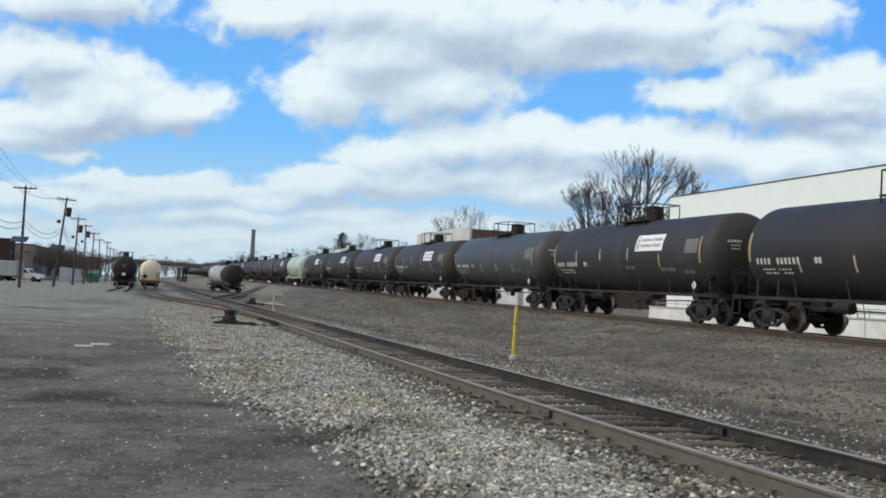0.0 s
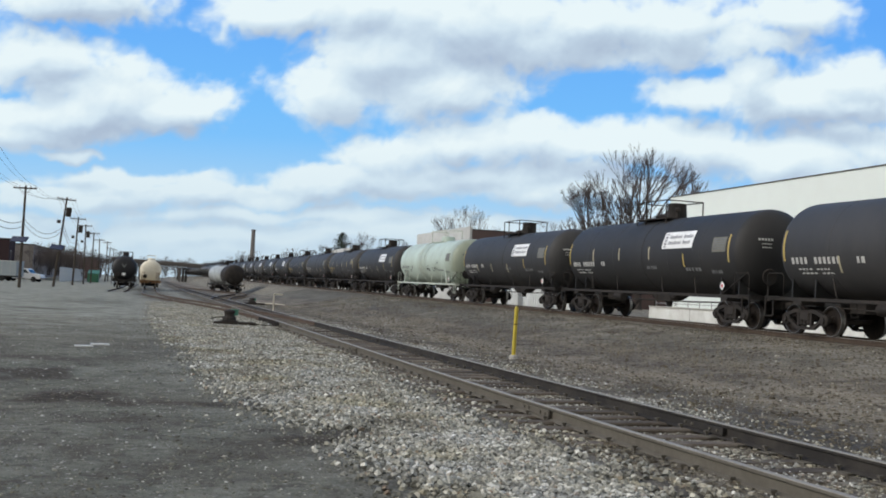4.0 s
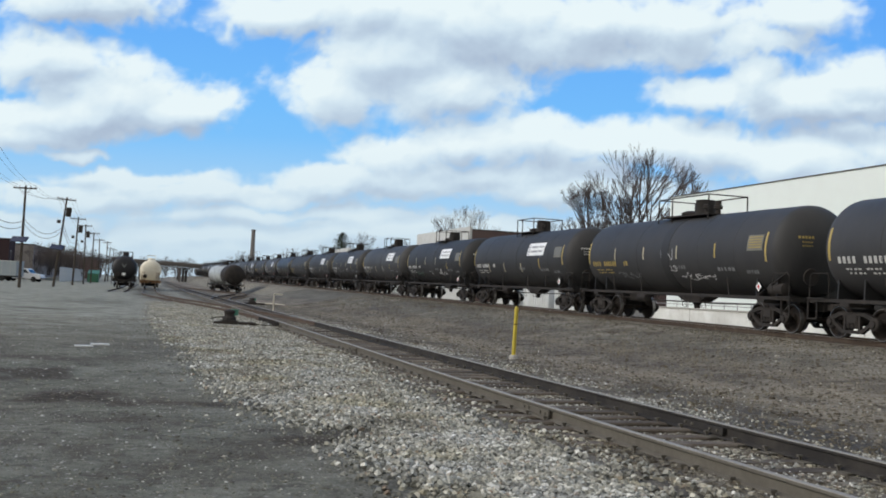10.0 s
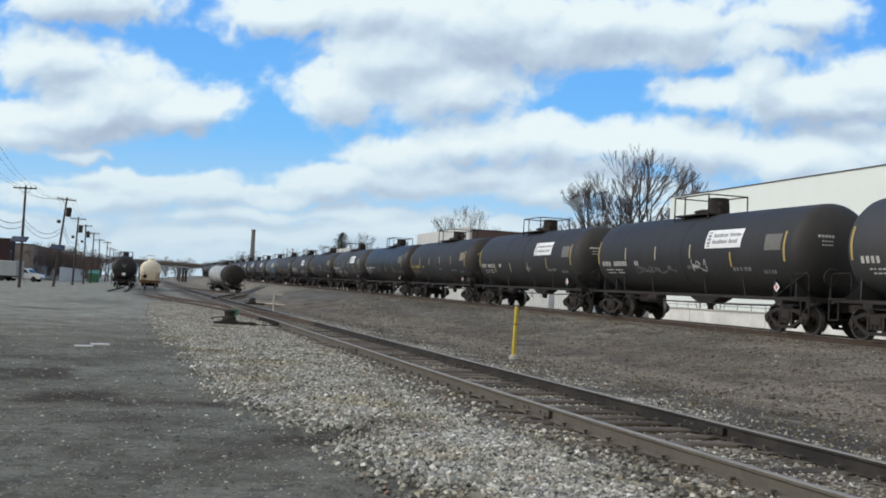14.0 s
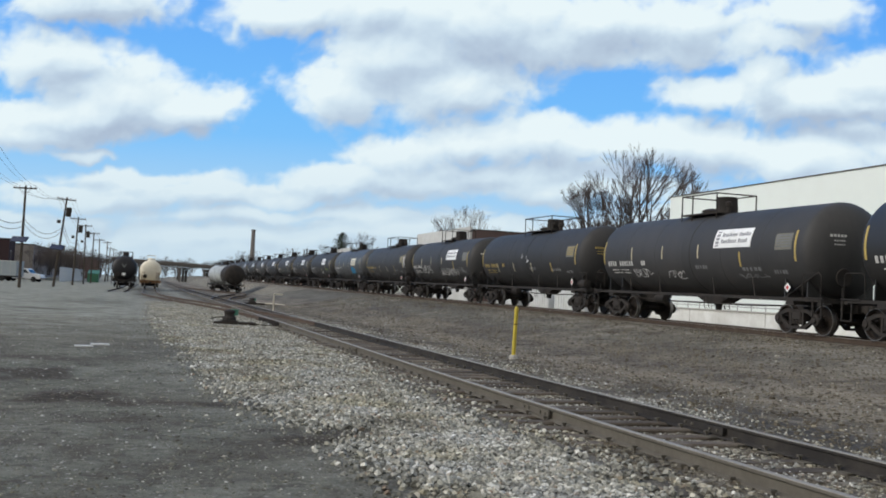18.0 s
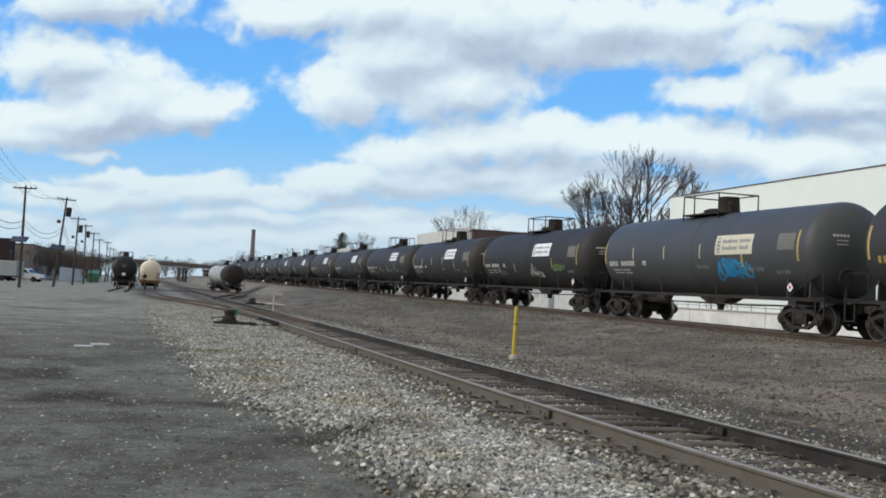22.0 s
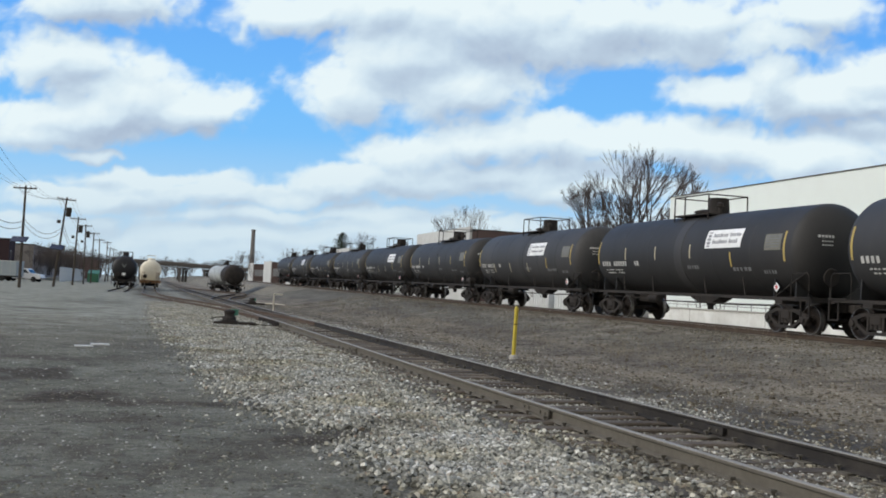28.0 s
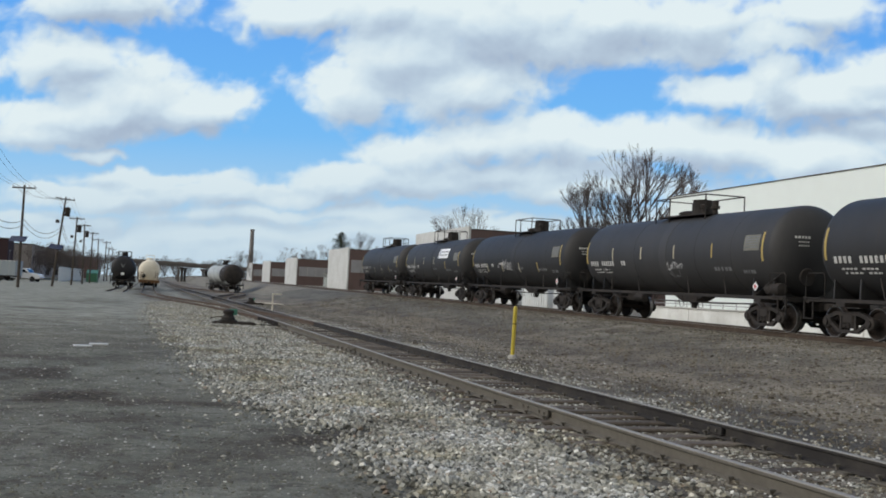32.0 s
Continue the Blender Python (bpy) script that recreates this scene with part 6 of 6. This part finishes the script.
def build_stones():
    rng = np.random.default_rng(5)
    n = 95000
    s = 3.5 + 66 * rng.random(n) ** 2.1
    lo = np.array([gravel_edge(q) for q in s]) - 0.1 + 0.3 * rng.standard_normal(n)
    hi = np.where(s < 17, 3.72, 4.1) + 0.12 * rng.standard_normal(n)
    a = lo + (hi - lo) * rng.random(n)
    loose = rng.random(n) < 0.02
    a[loose] = 3.9 + 0.6 * rng.random(loose.sum())
    inside = rng.random(n) < 0.1
    a[inside] = 4.75 + 1.3 * rng.random(inside.sum())
    extra = rng.random(n) < 0.13
    a[extra] = 7.05 + 0.42 * rng.standard_normal(extra.sum())
    stray = rng.random(n) < 0.02
    a[stray] = 7.0 + 4.0 * rng.random(stray.sum())
    bare = extra & (np.array([fbm(p, q, 1.6, 2) for p, q in zip(a, s)]) < 0.02 - 0.3 * (rng.random(n) < 0.2))
    thin = bare + np.array([spot(OIL, p, q) for p, q in zip(a, s)]) + np.clip((s - 45) / 25, 0, 0.8) > rng.random(n) * 1.05
    a, s, inside, stray, extra = a[~thin], s[~thin], inside[~thin], stray[~thin], extra[~thin]
    n = len(a)
    unit = np.array([(x, y, z) for z in (-1, 1) for x, y in ((-1, -1), (1, -1), (1, 1), (-1, 1))], float)
    quad = [(3, 2, 1, 0), (4, 5, 6, 7), (0, 1, 5, 4), (1, 2, 6, 5), (2, 3, 7, 6), (3, 0, 4, 7)]
    x, y = NX * a - NY * s, NY * a + NX * s
    vs = np.zeros((n, 8, 3))
    for i in range(n):
        if inside[i] and abs(abs(a[i] - side_across(s[i])) - HALF_GAUGE) < 0.1:
            a[i] = 7.4
            x[i], y[i] = NX * a[i] - NY * s[i], NY * a[i] + NX * s[i]
        size = rng.uniform(0.011, 0.026) * (0.62 if stray[i] or inside[i] else 0.8 if extra[i] else 1)
        q = unit * (1 + 0.45 * (rng.random((8, 3)) - 0.5)) * size * np.array((1.15, 0.9, 0.65))
        q[4:, :2] *= rng.uniform(0.45, 0.85)
        e = Euler((rng.uniform(-0.7, 0.7), rng.uniform(-0.7, 0.7), rng.uniform(0, 6.3))).to_matrix()
        q = q @ np.array(e).T
        lift = 0.006 + (0.03 * rng.random() if 1.6 < a[i] < 4.4 else 0.004)
        vs[i] = q + np.array((x[i], y[i], ground_z(x[i], y[i]) + lift))
    faces = [tuple(8 * i + k for k in f) for i in range(n) for f in quad]
    me = bpy.data.meshes.new("ballast_stones")
    me.from_pydata(vs.reshape(-1, 3).tolist(), [], faces)
    me.materials.append(island_material("ballast", [(0.0, (0.1, 0.101, 0.095)), (0.22, (0.24, 0.245, 0.232)), (0.6, (0.39, 0.4, 0.382)), (0.8, (0.4, 0.39, 0.345)), (0.84, (0.26, 0.2, 0.16)), (0.87, (0.48, 0.485, 0.47)), (1.0, (0.74, 0.745, 0.73))]))
    tagged(new("ballast_stones", me), "grey and buff crushed stone spread beside the siding", "gravel", kind="stuff")


build_stones()


def scatter(name, label, count, seed, s_of, a_of, size, flat, stops):
    """Small angular lumps strewn over the ground, as one object."""
    rng = np.random.default_rng(seed)
    unit = np.array([(x, y, z) for z in (-1, 1) for x, y in ((-1, -1), (1, -1), (1, 1), (-1, 1))], float)
    quad = ((3, 2, 1, 0), (4, 5, 6, 7), (0, 1, 5, 4), (1, 2, 6, 5), (2, 3, 7, 6), (3, 0, 4, 7))
    s, a = s_of(rng, count), a_of(rng, count)
    x, y = NX * a - NY * s, NY * a + NX * s
    z = np.array([ground_z(p, q) for p, q in zip(x, y)])
    k = rng.uniform(size[0], size[1], count) * rng.choice((0.6, 0.8, 1.0, 1.6), count, p=(0.4, 0.3, 0.25, 0.05))
    q = unit[None] * (1 + 0.5 * (rng.random((count, 8, 3)) - 0.5)) * k[:, None, None] * np.array((1.2, 0.9, flat))
    q[:, 4:, :2] *= rng.uniform(0.4, 0.85, (count, 1, 1))
    w = rng.uniform(0, 6.28, count)
    c, n = np.cos(w)[:, None], np.sin(w)[:, None]
    vs = np.stack((q[..., 0] * c - q[..., 1] * n + x[:, None], q[..., 0] * n + q[..., 1] * c + y[:, None], q[..., 2] + z[:, None] + 0.2 * k[:, None]), axis=-1)
    faces = (np.arange(count)[:, None, None] * 8 + np.array(quad)[None]).reshape(-1, 4)
    me = bpy.data.meshes.new(name)
    me.from_pydata(vs.reshape(-1, 3).tolist(), [], faces.tolist())
    me.materials.append(island_material(name + "_mix", stops))
    return tagged(new(name, me), label, "rubble", kind="stuff")


EARTH = [(0.0, (0.065, 0.056, 0.046)), (0.45, (0.115, 0.102, 0.083)), (0.8, (0.165, 0.149, 0.124)), (0.95, (0.24, 0.225, 0.19)), (1.0, (0.42, 0.41, 0.37))]
scatter("bank_rubble", "brown clods, cinders and stones on the bank of the main line", 45000, 21,
        lambda r, n: 7 + 75 * r.random(n) ** 2.0, lambda r, n: 7.2 + 11.6 * r.random(n) ** 0.9, (0.007, 0.028), 0.6, EARTH)
scatter("lot_grit", "grey chips and small stones on the dirt lot", 60000, 22,
        lambda r, n: 3.5 + 34 * r.random(n) ** 1.7, lambda r, n: 1.8 - 10.5 * r.random(n) ** 1.2, (0.004, 0.0125), 0.5,
        [(0.0, (0.085, 0.084, 0.073)), (0.5, (0.16, 0.161, 0.143)), (0.8, (0.23, 0.231, 0.21)), (0.93, (0.36, 0.36, 0.335)), (1.0, (0.58, 0.58, 0.555))])
scatter("track_litter", "splinters, cinders and stones between the siding rails", 24000, 23,
        lambda r, n: 4 + 40 * r.random(n) ** 1.6, lambda r, n: 4.1 + 2.4 * r.random(n), (0.008, 0.028), 0.45, [(0.0, (0.07, 0.06, 0.05)), (0.4, (0.13, 0.118, 0.1)), (0.7, (0.22, 0.208, 0.18)), (0.9, (0.36, 0.345, 0.305)), (1.0, (0.5, 0.47, 0.38))])


def build_weeds():
    rng = random.Random(12)
    g = Geo()
    for i in range(5200):
        s = 8 + 70 * rng.random() ** 1.5
        a = rng.choice((rng.uniform(7.4, 18.4), rng.uniform(11.0, 18.0)))
        if fbm(a * 3, s, 4.0, 2) < -0.05 and rng.random() < 0.8:
            continue
        p = trk(a, s)
        z = ground_z(p.x, p.y)
        for _ in range(3):
            w, h = rng.uniform(0, 6.3), rng.choice((rng.uniform(0.04, 0.18), rng.uniform(0.04, 0.18), rng.uniform(0.15, 0.38))) * (1.0 if a > 12 else 0.6)
            d = Vector((math.cos(w), math.sin(w), 0))
            o = Vector((p.x + rng.uniform(-0.1, 0.1), p.y + rng.uniform(-0.1, 0.1), z - 0.01))
            side = Vector((-d.y, d.x, 0)) * 0.004
            tip = o + d * h * rng.uniform(0.1, 0.6) + Vector((0, 0, h))
            mid_ = o.lerp(tip, 0.55) + Vector((0, 0, h * 0.1))
            g.add([o - side, o + side, mid_ + side * 0.7, mid_ - side * 0.7, tip], [(0, 1, 2, 3), (3, 2, 4)])
    tagged(part("dry_weeds", g, island_material("dry_stalks", [(0.0, (0.09, 0.078, 0.06)), (0.5, (0.17, 0.15, 0.118)), (1.0, (0.28, 0.25, 0.2))])), "sparse dry brown weeds on the bank of the main line", "weeds", kind="stuff")


build_weeds()


motions()
